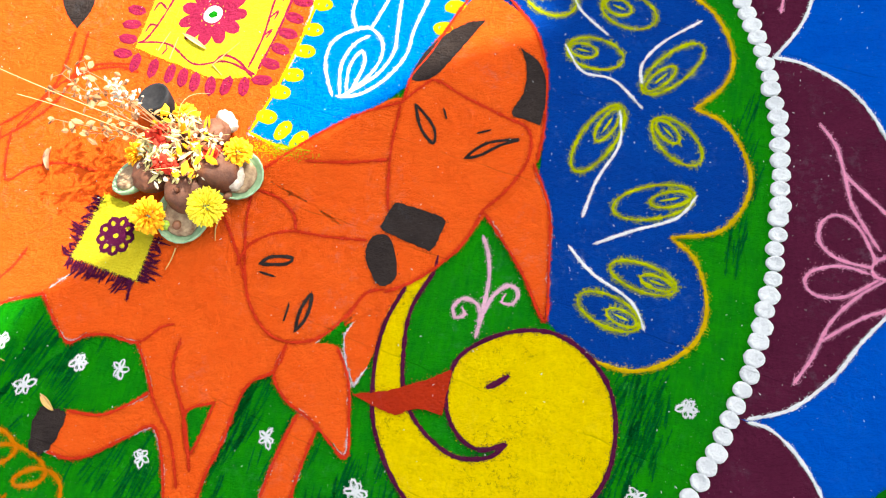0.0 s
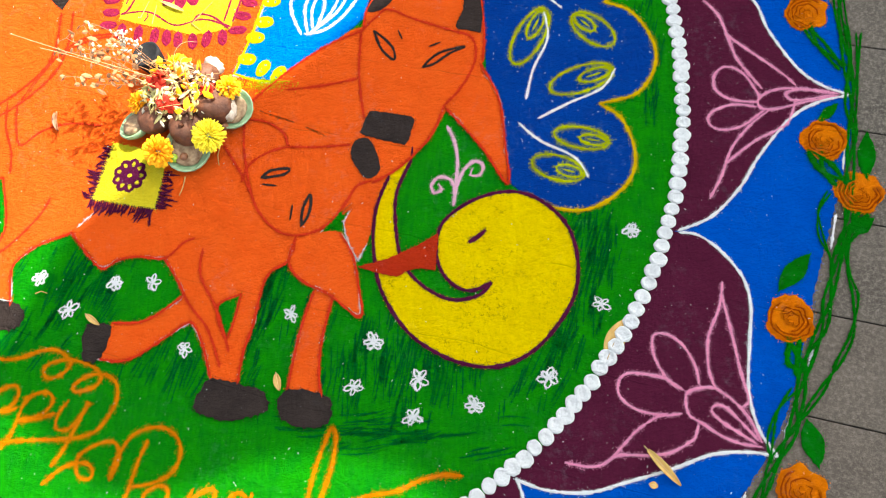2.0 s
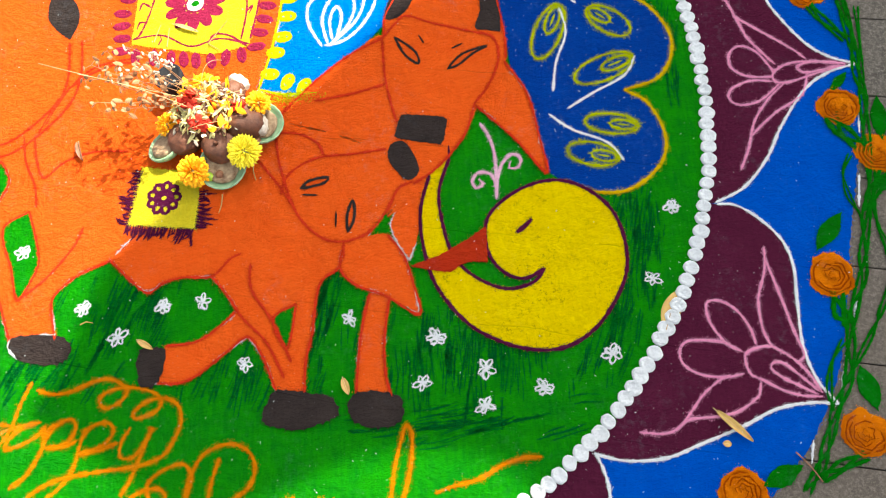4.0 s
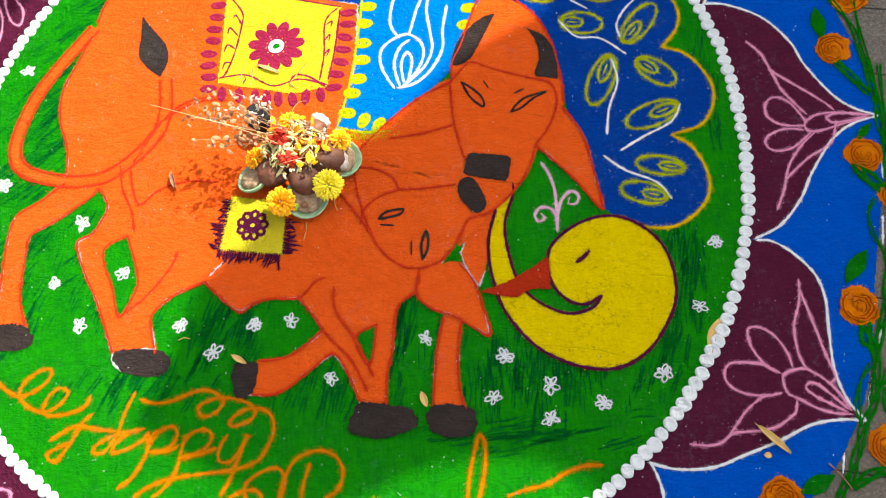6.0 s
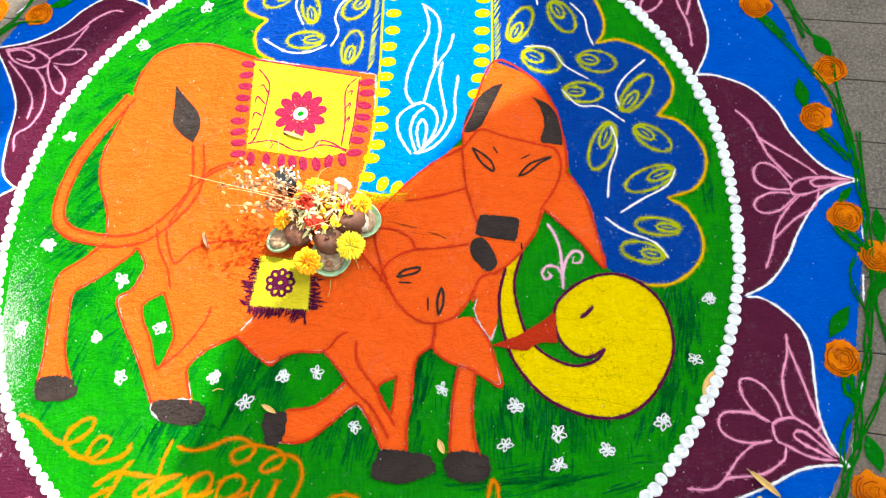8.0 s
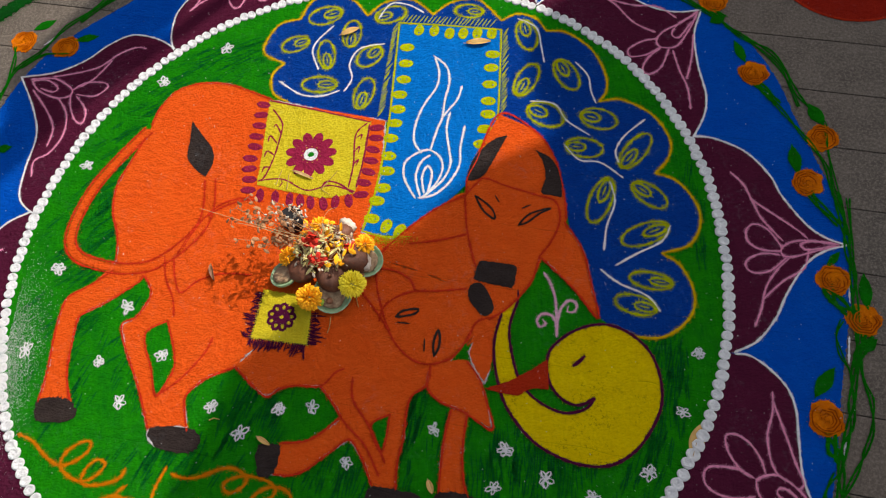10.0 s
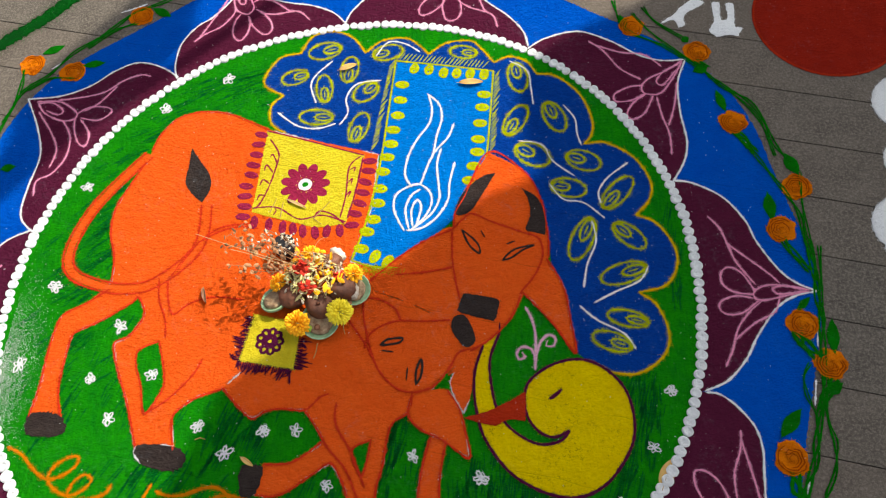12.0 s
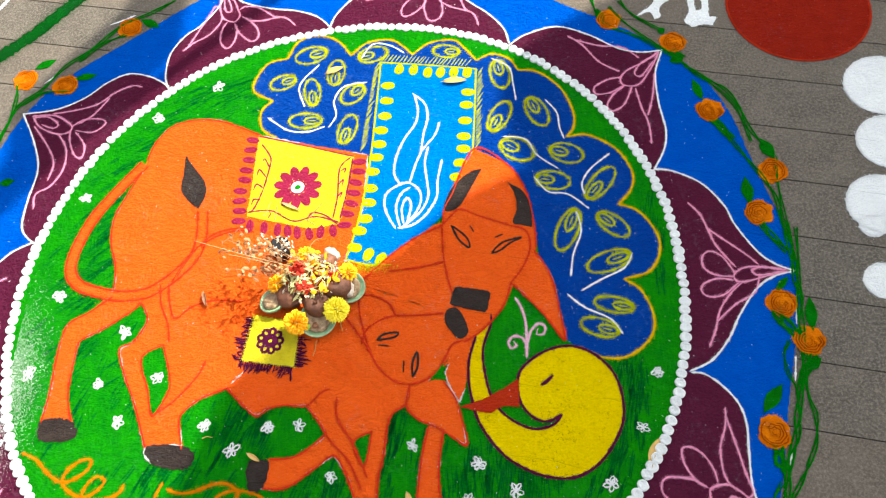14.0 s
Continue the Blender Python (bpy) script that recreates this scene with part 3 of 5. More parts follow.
# ---- sky blue runner with yellow tassels ----
runner = thing("runner_panel", "sky blue powder panel with yellow tasselled border", "chalk drawing")
patch("panel_field", [(0.071, 0.597, 1), (0.302, 0.565, 1), (0.286, 0.335), (0.273, 0.238), (0.236, 0.189), (0.160, 0.108), (0.099, 0.046, 1),
        (0.000, 0.067, 1), (0.034, 0.177), (0.049, 0.310), (0.059, 0.452)], 5, SKYBLUE, runner)
ridges("yellow_border", [[(0.068, 0.597), (0.059, 0.452), (0.049, 0.310), (0.028, 0.163), (0.003, 0.067)], [(0.302, 0.566), (0.289, 0.359), (0.279, 0.282)], [(0.065, 0.601), (0.188, 0.584), (0.302, 0.565)], [(0.003, 0.067), (0.050, 0.052), (0.102, 0.050)]], 0.0062, 5.2, LIME, runner, "", wobble=0.3)
TASSELS = [(0.091, 0.528), (0.089, 0.483), (0.085, 0.439), (0.077, 0.399), (0.074, 0.360), (0.068, 0.324), (0.060, 0.286), (0.057, 0.242),
        (0.054, 0.205), (0.047, 0.165), (0.035, 0.135), (0.026, 0.094), (0.276, 0.497), (0.272, 0.460), (0.267, 0.415), (0.263, 0.371),
        (0.261, 0.337), (0.254, 0.299), (0.244, 0.262), (0.114, 0.572), (0.149, 0.568), (0.184, 0.558), (0.215, 0.556), (0.247, 0.554),
        (0.280, 0.552), (0.052, 0.079), (0.080, 0.067)]
for i, (x, y) in enumerate(TASSELS):
    x += -0.004 if i < 12 else 0.004 if i < 19 else 0.0
    y += 0.004 if 18 < i < 25 else -0.003 if i > 24 else 0.0
    turn = radians(-6) if i < 19 else radians(80) if i < 25 else radians(60)
    linked("tassel", up(mesh_of("tassel", *joined([ridge_geo(oval(x, y, 0.0128, 0.0074, turn, 8), 0.0094, 5.4, closed=True, wobble=0.3, seed=i, step=0.003, soft=0.1),
           ridge_geo([(x - 0.006 * math.cos(turn), y - 0.006 * math.sin(turn)), (x + 0.006 * math.cos(turn), y + 0.006 * math.sin(turn))], 0.014, 5.3, height=0.0007, soft=0.05)]), LIME, True)), runner)
lines = []
for (x0, y0), (x1, y1), n in (([(0.060, 0.591)][0], [(0.031, 0.342)][0], 26), ([(0.312, 0.557)][0], [(0.299, 0.339)][0], 24), ([(0.076, 0.614)][0], [(0.292, 0.584)][0], 24)):
    for i in range(n):
        f = (i + rng.uniform(-0.2, 0.2)) / n
        x, y = x0 + (x1 - x0) * f, y0 + (y1 - y0) * f
        lines.append([(x - 0.007, y - 0.009), (x + rng.uniform(0.003, 0.009), y + 0.010)])
ridges("hatching", lines, 0.0032, 4.5, LIME, runner, wobble=0.6)
FLAME = [
    [(0.148, 0.500), (0.176, 0.470), (0.183, 0.428), (0.173, 0.381), (0.167, 0.334), (0.156, 0.304), (0.141, 0.252)], [(0.151, 0.496), (0.160, 0.454), (0.154, 0.414), (0.127, 0.368), (0.110, 0.322), (0.106, 0.277), (0.122, 0.246)],
    [(0.211, 0.414), (0.200, 0.379), (0.180, 0.352), (0.167, 0.334)], [(0.184, 0.346), (0.176, 0.303), (0.182, 0.243), (0.183, 0.213), (0.167, 0.178), (0.129, 0.142)], [(0.215, 0.309), (0.205, 0.256), (0.202, 0.212), (0.179, 0.170), (0.148, 0.144), (0.117, 0.138)],
    [(0.110, 0.138), (0.088, 0.182), (0.086, 0.218), (0.102, 0.239), (0.135, 0.253), (0.160, 0.236), (0.167, 0.207), (0.154, 0.172),
        (0.125, 0.139)], [(0.120, 0.142), (0.111, 0.188), (0.122, 0.224), (0.141, 0.240)], [(0.128, 0.149), (0.124, 0.187), (0.135, 0.213), (0.145, 0.194), (0.135, 0.147)],
]
flame = thing("white_flame", "white powder flame lines on the sky blue panel", "chalk drawing")
for q in FLAME:
    ridge("flame_line", q, 0.0062, 5.6, WHITE, flame, wobble=0.25)

# ---- the two bulls: plain flat shapes in orange powder ----
rear = thing("rear_bull_drawing", "flat orange powder bull shape with curling tail", "chalk drawing")
patch("body", [(-0.213, 0.401), (-0.304, 0.444), (-0.361, 0.455), (-0.402, 0.451), (-0.441, 0.432), (-0.469, 0.388), (-0.483, 0.331),
        (-0.511, 0.256), (-0.532, 0.197), (-0.530, 0.132), (-0.510, 0.076), (-0.503, 0.019), (-0.516, -0.001), (-0.547, -0.034),
        (-0.586, -0.057), (-0.596, -0.086), (-0.599, -0.141), (-0.598, -0.214), (-0.603, -0.269, 1), (-0.537, -0.271, 1), (-0.558, -0.215),
        (-0.560, -0.155), (-0.558, -0.106), (-0.548, -0.094), (-0.503, -0.070), (-0.448, -0.031), (-0.437, -0.018, 1), (-0.417, -0.054),
        (-0.427, -0.085), (-0.442, -0.107), (-0.466, -0.121, 1), (-0.449, -0.171), (-0.413, -0.243), (-0.378, -0.331, 1),
        (-0.302, -0.333, 1), (-0.318, -0.274), (-0.307, -0.252), (-0.275, -0.229), (-0.226, -0.211), (-0.095, -0.158), (0.112, 0.036, 1),
        (0.003, 0.065, 1), (0.034, 0.177), (0.044, 0.332, 1)], 5, ORANGE, rear)
patch("leg_gap", [(-0.374, -0.115, 1), (-0.411, -0.133), (-0.413, -0.160), (-0.393, -0.208), (-0.375, -0.264, 1), (-0.356, -0.233), (-0.347, -0.204),
        (-0.357, -0.162)], 5.3, GREEN, rear, "green powder gap between the legs")
TAIL = [(-0.484, 0.335), (-0.532, 0.272), (-0.579, 0.199), (-0.606, 0.122), (-0.609, 0.066), (-0.585, 0.031), (-0.530, 0.009),
        (-0.478, 0.000), (-0.423, 0.007), (-0.372, 0.043), (-0.334, 0.089), (-0.324, 0.137), (-0.329, 0.202)]
ridge("tail", TAIL, 0.024, 5.4, ORANGE, rear, height=0.0005, wobble=0.1)
HAIR = 0.0062


def beside(pts, off):
    line = [Vector(p[:2]) for p in pts]
    out = []
    for i, p in enumerate(line):
        d = (line[min(i + 1, len(line) - 1)] - line[max(i - 1, 0)]).normalized()
        out.append((p.x - d.y * off, p.y + d.x * off))
    return out


ridges("outline_stroke", [
    [(-0.213, 0.401), (-0.304, 0.444), (-0.361, 0.455), (-0.402, 0.451), (-0.441, 0.432), (-0.469, 0.388), (-0.480, 0.346)], [(-0.489, 0.315), (-0.511, 0.256), (-0.532, 0.197), (-0.530, 0.132), (-0.510, 0.076), (-0.503, 0.019)],
    [(-0.503, -0.001), (-0.547, -0.034), (-0.586, -0.057), (-0.596, -0.086), (-0.599, -0.141), (-0.598, -0.214), (-0.603, -0.269)], [(-0.542, -0.268), (-0.558, -0.215), (-0.560, -0.155), (-0.558, -0.106), (-0.548, -0.094), (-0.503, -0.070), (-0.448, -0.031),
        (-0.437, -0.018), (-0.417, -0.054), (-0.427, -0.085), (-0.442, -0.107), (-0.466, -0.121), (-0.449, -0.171), (-0.413, -0.243),
        (-0.379, -0.328)],
    [(-0.306, -0.330), (-0.318, -0.274), (-0.307, -0.252), (-0.275, -0.229), (-0.226, -0.211)], [(-0.374, -0.115), (-0.411, -0.133), (-0.413, -0.160), (-0.393, -0.208), (-0.375, -0.264), (-0.356, -0.233), (-0.347, -0.204),
        (-0.357, -0.162), (-0.374, -0.115)],
    [(-0.375, -0.264), (-0.333, -0.233), (-0.293, -0.185), (-0.279, -0.152)], [(-0.401, 0.024), (-0.392, -0.023), (-0.371, -0.068), (-0.363, -0.106)], [(-0.382, 0.023), (-0.373, -0.023), (-0.356, -0.056), (-0.325, -0.032), (-0.277, -0.018), (-0.215, -0.023)],
    [(-0.376, 0.030), (-0.341, 0.096), (-0.295, 0.133), (-0.245, 0.148), (-0.206, 0.143)], [(-0.366, 0.043), (-0.330, 0.109), (-0.284, 0.147), (-0.208, 0.156)],
    beside(TAIL, 0.0115), beside(TAIL, -0.0115)], HAIR, 5.6, OUTLINE, rear, "red-orange powder outline", wobble=0.5, height=0.0006, soft=0.6)
patch("tail_tuft", [(-0.388, 0.352, 1), (-0.363, 0.317), (-0.336, 0.281), (-0.328, 0.246), (-0.340, 0.208, 1), (-0.365, 0.229), (-0.387, 0.260),
        (-0.387, 0.302)], 6, BLACK, rear, "charcoal tail tuft")
for pts in ([(-0.605, -0.269), (-0.579, -0.263), (-0.547, -0.266), (-0.527, -0.283), (-0.528, -0.302), (-0.558, -0.310), (-0.600, -0.303)], [(-0.377, -0.325), (-0.343, -0.321), (-0.303, -0.325), (-0.282, -0.338), (-0.283, -0.363), (-0.314, -0.370), (-0.370, -0.353)]):
    patch("hoof", pts, 6, BLACK, rear, "charcoal hoof", rough=0.0045)

front = thing("front_bull_drawing", "flat deep orange powder bull shape with lowered head", "chalk drawing")
patch("body", [(-0.228, -0.211, 1), (-0.190, -0.249), (-0.162, -0.270, 1), (-0.138, -0.256), (-0.107, -0.250), (-0.062, -0.252, 1),
        (-0.035, -0.287), (-0.022, -0.311), (-0.055, -0.338), (-0.085, -0.353), (-0.130, -0.355, 1), (-0.139, -0.410, 1), (-0.104, -0.412),
        (-0.075, -0.401), (-0.035, -0.372), (-0.003, -0.351, 1), (0.019, -0.380), (0.034, -0.415), (0.041, -0.437, 1), (0.083, -0.440, 1),
        (0.085, -0.394), (0.094, -0.356), (0.105, -0.282), (0.133, -0.258), (0.140, -0.247, 1), (0.181, -0.210), (0.236, -0.150),
        (0.258, -0.120), (0.210, -0.071), (0.085, -0.013), (-0.023, 0.009), (-0.110, -0.087, 1)], 6, ORANGE, front)
patch("neck", [(-0.054, -0.061, 1), (0.039, 0.012), (0.099, 0.070), (0.160, 0.115), (0.223, 0.143), (0.282, 0.042), (0.290, -0.074),
        (0.229, -0.169), (0.115, -0.224, 1), (-0.001, -0.185, 1)], 6.4, ORANGE, front)
patch("leg_gap", [(0.070, -0.307, 1), (0.051, -0.315), (0.035, -0.332), (0.047, -0.353), (0.057, -0.373, 1), (0.065, -0.339)], 6.6, GREEN, front, "green powder gap between the legs")
patch("far_leg", [(0.181, -0.298, 1), (0.167, -0.361), (0.156, -0.451, 1), (0.209, -0.457, 1), (0.202, -0.426), (0.201, -0.373), (0.213, -0.305, 1)], 5.4, ORANGE, front)
patch("far_foreleg", [(0.244, -0.122, 1), (0.279, -0.111, 1), (0.266, -0.171), (0.253, -0.229), (0.243, -0.253, 1), (0.226, -0.228), (0.215, -0.193, 1)], 5.2, ORANGE, front)
patch("upper_head", [(0.216, 0.140, 1), (0.220, 0.183), (0.237, 0.233), (0.291, 0.335, 1), (0.366, 0.285), (0.401, 0.217), (0.414, 0.131),
        (0.413, 0.070), (0.389, 0.024), (0.363, -0.007), (0.337, -0.057), (0.294, -0.105), (0.255, -0.130, 1), (0.230, -0.109),
        (0.231, -0.047), (0.224, 0.044)], 6.8, ORANGE, front)
patch("upper_ear", [(0.404, 0.077, 1), (0.441, 0.009), (0.453, -0.068), (0.459, -0.133, 1), (0.418, -0.073), (0.358, -0.001, 1)], 6.2, ORANGE, front)
patch("lower_ear", [(0.142, -0.223, 1), (0.138, -0.259), (0.162, -0.286), (0.205, -0.306), (0.254, -0.338, 1), (0.246, -0.287), (0.234, -0.246),
        (0.211, -0.210), (0.181, -0.210)], 7.0, ORANGE, front)
patch("ground_gap", [(0.210, -0.175, 1), (0.195, -0.194), (0.185, -0.206, 1), (0.201, -0.201), (0.212, -0.187)], 7.2, GREEN, front)
ridges("outline_stroke", [
    [(-0.228, -0.211), (-0.190, -0.249), (-0.162, -0.270), (-0.138, -0.256), (-0.107, -0.250), (-0.062, -0.252), (-0.035, -0.227),
        (-0.019, -0.220)], [(-0.062, -0.252), (-0.035, -0.287), (-0.010, -0.324), (0.025, -0.361), (0.053, -0.416)], [(-0.022, -0.311), (-0.055, -0.338), (-0.085, -0.353), (-0.128, -0.355)],
    [(-0.137, -0.410), (-0.104, -0.412), (-0.075, -0.401), (-0.035, -0.372), (-0.003, -0.351), (0.019, -0.380), (0.034, -0.415),
        (0.041, -0.434)], [(0.083, -0.440), (0.085, -0.394), (0.094, -0.356), (0.105, -0.282), (0.133, -0.258), (0.140, -0.247)], [(-0.002, -0.238), (0.001, -0.279), (0.035, -0.332), (0.063, -0.393)],
    [(0.070, -0.307), (0.035, -0.327), (0.057, -0.373), (0.070, -0.307)], [(0.142, -0.223), (0.138, -0.259), (0.162, -0.286), (0.205, -0.306), (0.254, -0.338), (0.246, -0.287), (0.234, -0.246),
        (0.211, -0.210)], [(0.181, -0.301), (0.167, -0.361), (0.158, -0.446)], [(0.211, -0.307), (0.201, -0.373), (0.202, -0.426), (0.210, -0.454)],
    [(0.039, 0.012), (0.099, 0.070), (0.160, 0.115), (0.216, 0.140)], [(0.099, 0.034), (0.160, 0.040), (0.215, 0.051)], [(0.216, 0.140), (0.219, 0.180), (0.237, 0.218), (0.291, 0.335), (0.366, 0.285), (0.401, 0.217), (0.414, 0.131), (0.414, 0.076)],
    [(0.214, 0.140), (0.236, 0.165), (0.255, 0.178), (0.298, 0.158), (0.359, 0.134), (0.395, 0.118), (0.402, 0.077), (0.383, 0.031),
        (0.358, -0.001)], [(0.213, 0.134), (0.215, 0.072), (0.223, 0.018), (0.232, -0.021)], [(0.358, -0.001), (0.337, -0.057), (0.294, -0.105), (0.255, -0.130)],
    [(0.410, 0.070), (0.441, 0.009), (0.453, -0.068), (0.459, -0.133), (0.418, -0.073), (0.361, -0.007)], [(0.044, -0.127), (0.057, -0.093), (0.101, -0.070), (0.160, -0.069), (0.213, -0.066)], [(0.034, -0.020), (0.042, -0.078), (0.068, -0.158), (0.103, -0.201), (0.140, -0.215), (0.183, -0.203), (0.212, -0.169),
        (0.230, -0.136), (0.253, -0.127)],
    [(0.016, -0.019), (0.064, -0.021), (0.101, -0.042), (0.113, -0.068)], [(0.143, -0.216), (0.143, -0.242)], [(0.006, -0.064), (0.043, -0.115), (0.062, -0.146)]], HAIR, 7.4, OUTLINE, front, "red-orange powder outline", wobble=0.5, height=0.0006, soft=0.6)
patch("muzzle", [(0.239, -0.010), (0.244, -0.008), (0.308, -0.020), (0.313, -0.024), (0.304, -0.062), (0.299, -0.067), (0.233, -0.050), (0.228, -0.045)], 8, BLACK, front, "charcoal muzzle")
patch("muzzle", [(0.221, -0.060), (0.243, -0.057), (0.263, -0.098), (0.260, -0.117), (0.241, -0.121), (0.217, -0.086)], 8, BLACK, front, "charcoal muzzle")
patch("horn", [(0.305, 0.280, 1), (0.276, 0.271), (0.237, 0.233), (0.220, 0.190), (0.223, 0.174), (0.251, 0.184), (0.275, 0.223, 1)], 8, BLACK, front, "charcoal horn")
patch("horn", [(0.362, 0.241, 1), (0.394, 0.217), (0.410, 0.173), (0.409, 0.127, 1), (0.389, 0.132), (0.369, 0.140), (0.379, 0.175),
        (0.375, 0.215)], 8, BLACK, front, "charcoal horn")
for pts in ([(0.234, 0.138), (0.249, 0.104), (0.271, 0.083), (0.269, 0.103), (0.253, 0.122), (0.234, 0.138)], [(0.319, 0.067), (0.337, 0.073), (0.363, 0.092), (0.384, 0.102), (0.351, 0.095), (0.332, 0.083), (0.319, 0.067)]):
    ridge("eye_line", pts, 0.0055, 7.8, BLACK, front)
for pts in ([(0.275, 0.136), (0.282, 0.121)], [(0.328, 0.105), (0.345, 0.112)], [(0.079, -0.131), (0.102, -0.134)], [(0.132, -0.166), (0.131, -0.190)]):
    ridge("brow", pts, 0.0042, 7.8, BLACK, front)
for pts in ([(0.076, -0.120), (0.090, -0.108), (0.119, -0.105), (0.114, -0.114), (0.090, -0.119), (0.076, -0.120)], [(0.150, -0.200), (0.149, -0.173), (0.158, -0.149), (0.161, -0.167), (0.158, -0.185), (0.150, -0.200)]):
    ridge("eye_line", pts, 0.0062, 7.8, BLACK, front)
for pts in ([(-0.169, -0.360), (-0.135, -0.357), (-0.128, -0.360), (-0.138, -0.410), (-0.164, -0.408)], [(0.041, -0.434), (0.091, -0.440), (0.127, -0.454), (0.128, -0.477), (0.070, -0.491), (0.023, -0.477), (0.028, -0.452)], [(0.156, -0.446), (0.205, -0.447), (0.223, -0.464), (0.217, -0.491), (0.176, -0.495), (0.147, -0.475)]):
    patch("hoof", pts, 8, BLACK, front, "charcoal hoof", rough=0.0045)



def chalk_traces(owner, patch_ob, coat, share, seed):
    """Broken white chalk left along the rim of a patch."""
    rim = [Vector(v.co[:2]) for v in patch_ob.data.vertices if v.co.z > 1e-6]
    rim = rim[:len(patch_ob.data.polygons[0].vertices)]
    run = []
    for i in range(0, len(rim), 2):
        p = rim[i]
        if noise.noise((p.x * 16 + seed, p.y * 16, 4.0)) > 0.42 - share and i + 2 < len(rim):
            run.append((p.x + 0.0010 * noise.noise((p.x * 60, p.y * 60, 1.0)), p.y + 0.0010 * noise.noise((p.x * 60, p.y * 60, 6.0))))
        else:
            if len(run) > 3:
                ridge("white_trace", run, 0.0036, coat, WHITE, owner, "faint white chalk trace", wobble=1.2, height=0.00015, soft=0.97, grains=0.8)
            run = []


for owner in (rear, front):
    for k, ob in enumerate([o for o in owner.children if o.name.split(".")[0] in ("body", "far_leg", "far_foreleg", "upper_ear", "lower_ear", "hoof")]):
        level = ob.data.vertices[0].co.z / STEP + 0.15
        chalk_traces(owner, ob, level, 0.08 if ob.name.startswith("hoof") else 0.56 if owner is rear else 0.48, k * 7.3)

# ---- cloth blanket and saddle square ----
blanket = thing("blanket_drawing", "yellow powder blanket with crimson flower and tassels", "chalk drawing")
patch("cloth", [(-0.218, 0.398, 1), (0.012, 0.329, 1), (-0.015, 0.160), (-0.035, 0.152), (-0.082, 0.146), (-0.131, 0.159), (-0.177, 0.170),
        (-0.226, 0.184, 1), (-0.222, 0.263)], 6.5, CLOTH, blanket)
TASSEL_LEFT = [(-0.231, 0.388), (-0.234, 0.361), (-0.235, 0.333), (-0.239, 0.305), (-0.240, 0.279), (-0.247, 0.250), (-0.247, 0.224),
        (-0.244, 0.198), (-0.244, 0.172)]
TASSEL_LOW = [(-0.217, 0.158), (-0.184, 0.152), (-0.153, 0.146), (-0.130, 0.142), (-0.108, 0.137), (-0.081, 0.133), (-0.056, 0.136),
        (-0.028, 0.138)]
TASSEL_RIGHT = [(0.025, 0.314), (0.024, 0.288), (0.018, 0.259), (0.015, 0.232), (0.010, 0.205), (0.002, 0.179), (-0.003, 0.151)]
for row, turn in ((TASSEL_LEFT, -10), (TASSEL_LOW, 95), (TASSEL_RIGHT, -8)):
    for x, y in row:
        t = radians(turn + rng.uniform(-12, 12))
        linked("tassel", up(mesh_of("tassel", *joined([ridge_geo(oval(x, y, 0.0140, 0.0050, t, 8), 0.0074, 6.6, closed=True, step=0.003, seed=x * 9, soft=0.1),
               ridge_geo([(x - 0.006 * math.cos(t), y - 0.006 * math.sin(t)), (x + 0.006 * math.cos(t), y + 0.006 * math.sin(t))], 0.008, 6.5, height=0.0006, soft=0.05)]), CRIMSON, True)), blanket, "crimson tassel")
ridges("crimson_scroll", [
    [(-0.208, 0.374), (-0.185, 0.338), (-0.185, 0.307), (-0.196, 0.247), (-0.212, 0.201), (-0.224, 0.193)], [(-0.224, 0.193), (-0.172, 0.195), (-0.119, 0.166), (-0.068, 0.175), (-0.016, 0.158)], [(0.005, 0.328), (-0.020, 0.298), (-0.022, 0.224), (-0.030, 0.169)], [(0.009, 0.324), (-0.001, 0.237), (-0.014, 0.168)],
    [(-0.185, 0.310), (-0.198, 0.334), (-0.202, 0.326)], [(-0.191, 0.284), (-0.208, 0.305), (-0.212, 0.290)], [(-0.195, 0.255), (-0.211, 0.266), (-0.217, 0.251)], [(-0.201, 0.225), (-0.214, 0.226), (-0.218, 0.213)], [(-0.018, 0.291), (-0.007, 0.298), (-0.009, 0.286)], [(-0.021, 0.256), (-0.011, 0.268), (-0.013, 0.253)], [(-0.022, 0.224), (-0.012, 0.235), (-0.017, 0.220)],
    [(-0.218, 0.398), (-0.134, 0.374), (0.012, 0.329)], [(-0.177, 0.176), (-0.172, 0.187), (-0.175, 0.193)], [(-0.087, 0.172), (-0.075, 0.185), (-0.049, 0.178), (-0.019, 0.154)]], 0.0046, 6.7, CRIMSON, blanket, wobble=0.5, soft=0.25)
fx, fy = [(-0.115, 0.253)][0]
for i in range(11):
    a = 2 * math.pi * i / 11 + 0.1
    linked("flower_petal", up(mesh_of("flower_petal", *joined([ridge_geo(oval(fx + 0.037 * math.cos(a), fy + 0.037 * math.sin(a), 0.0165, 0.0076, a, 10), 0.0084, 6.7, closed=True, step=0.003, seed=i, soft=0.1), ridge_geo([(fx + 0.024 * math.cos(a), fy + 0.024 * math.sin(a)), (fx + 0.05 * math.cos(a), fy + 0.05 * math.sin(a))], 0.011, 6.6, height=0.0006, soft=0.05)]), CRIMSON, True)), blanket, "crimson flower petal")
ridge("flower_ring", oval(fx, fy, 0.0175, 0.0175, 0, 12), 0.006, 6.8, CRIMSON, blanket, closed=True)
heart = patch("flower_heart", oval(fx, fy, 0.0155, 0.0155, 0, 12), 7.2, WHITE, blanket, "white flower heart")
patch("flower_dot", oval(fx, fy, 0.0075, 0.006, 0.3, 8), 7.8, GREEN, heart, "green flower dot")

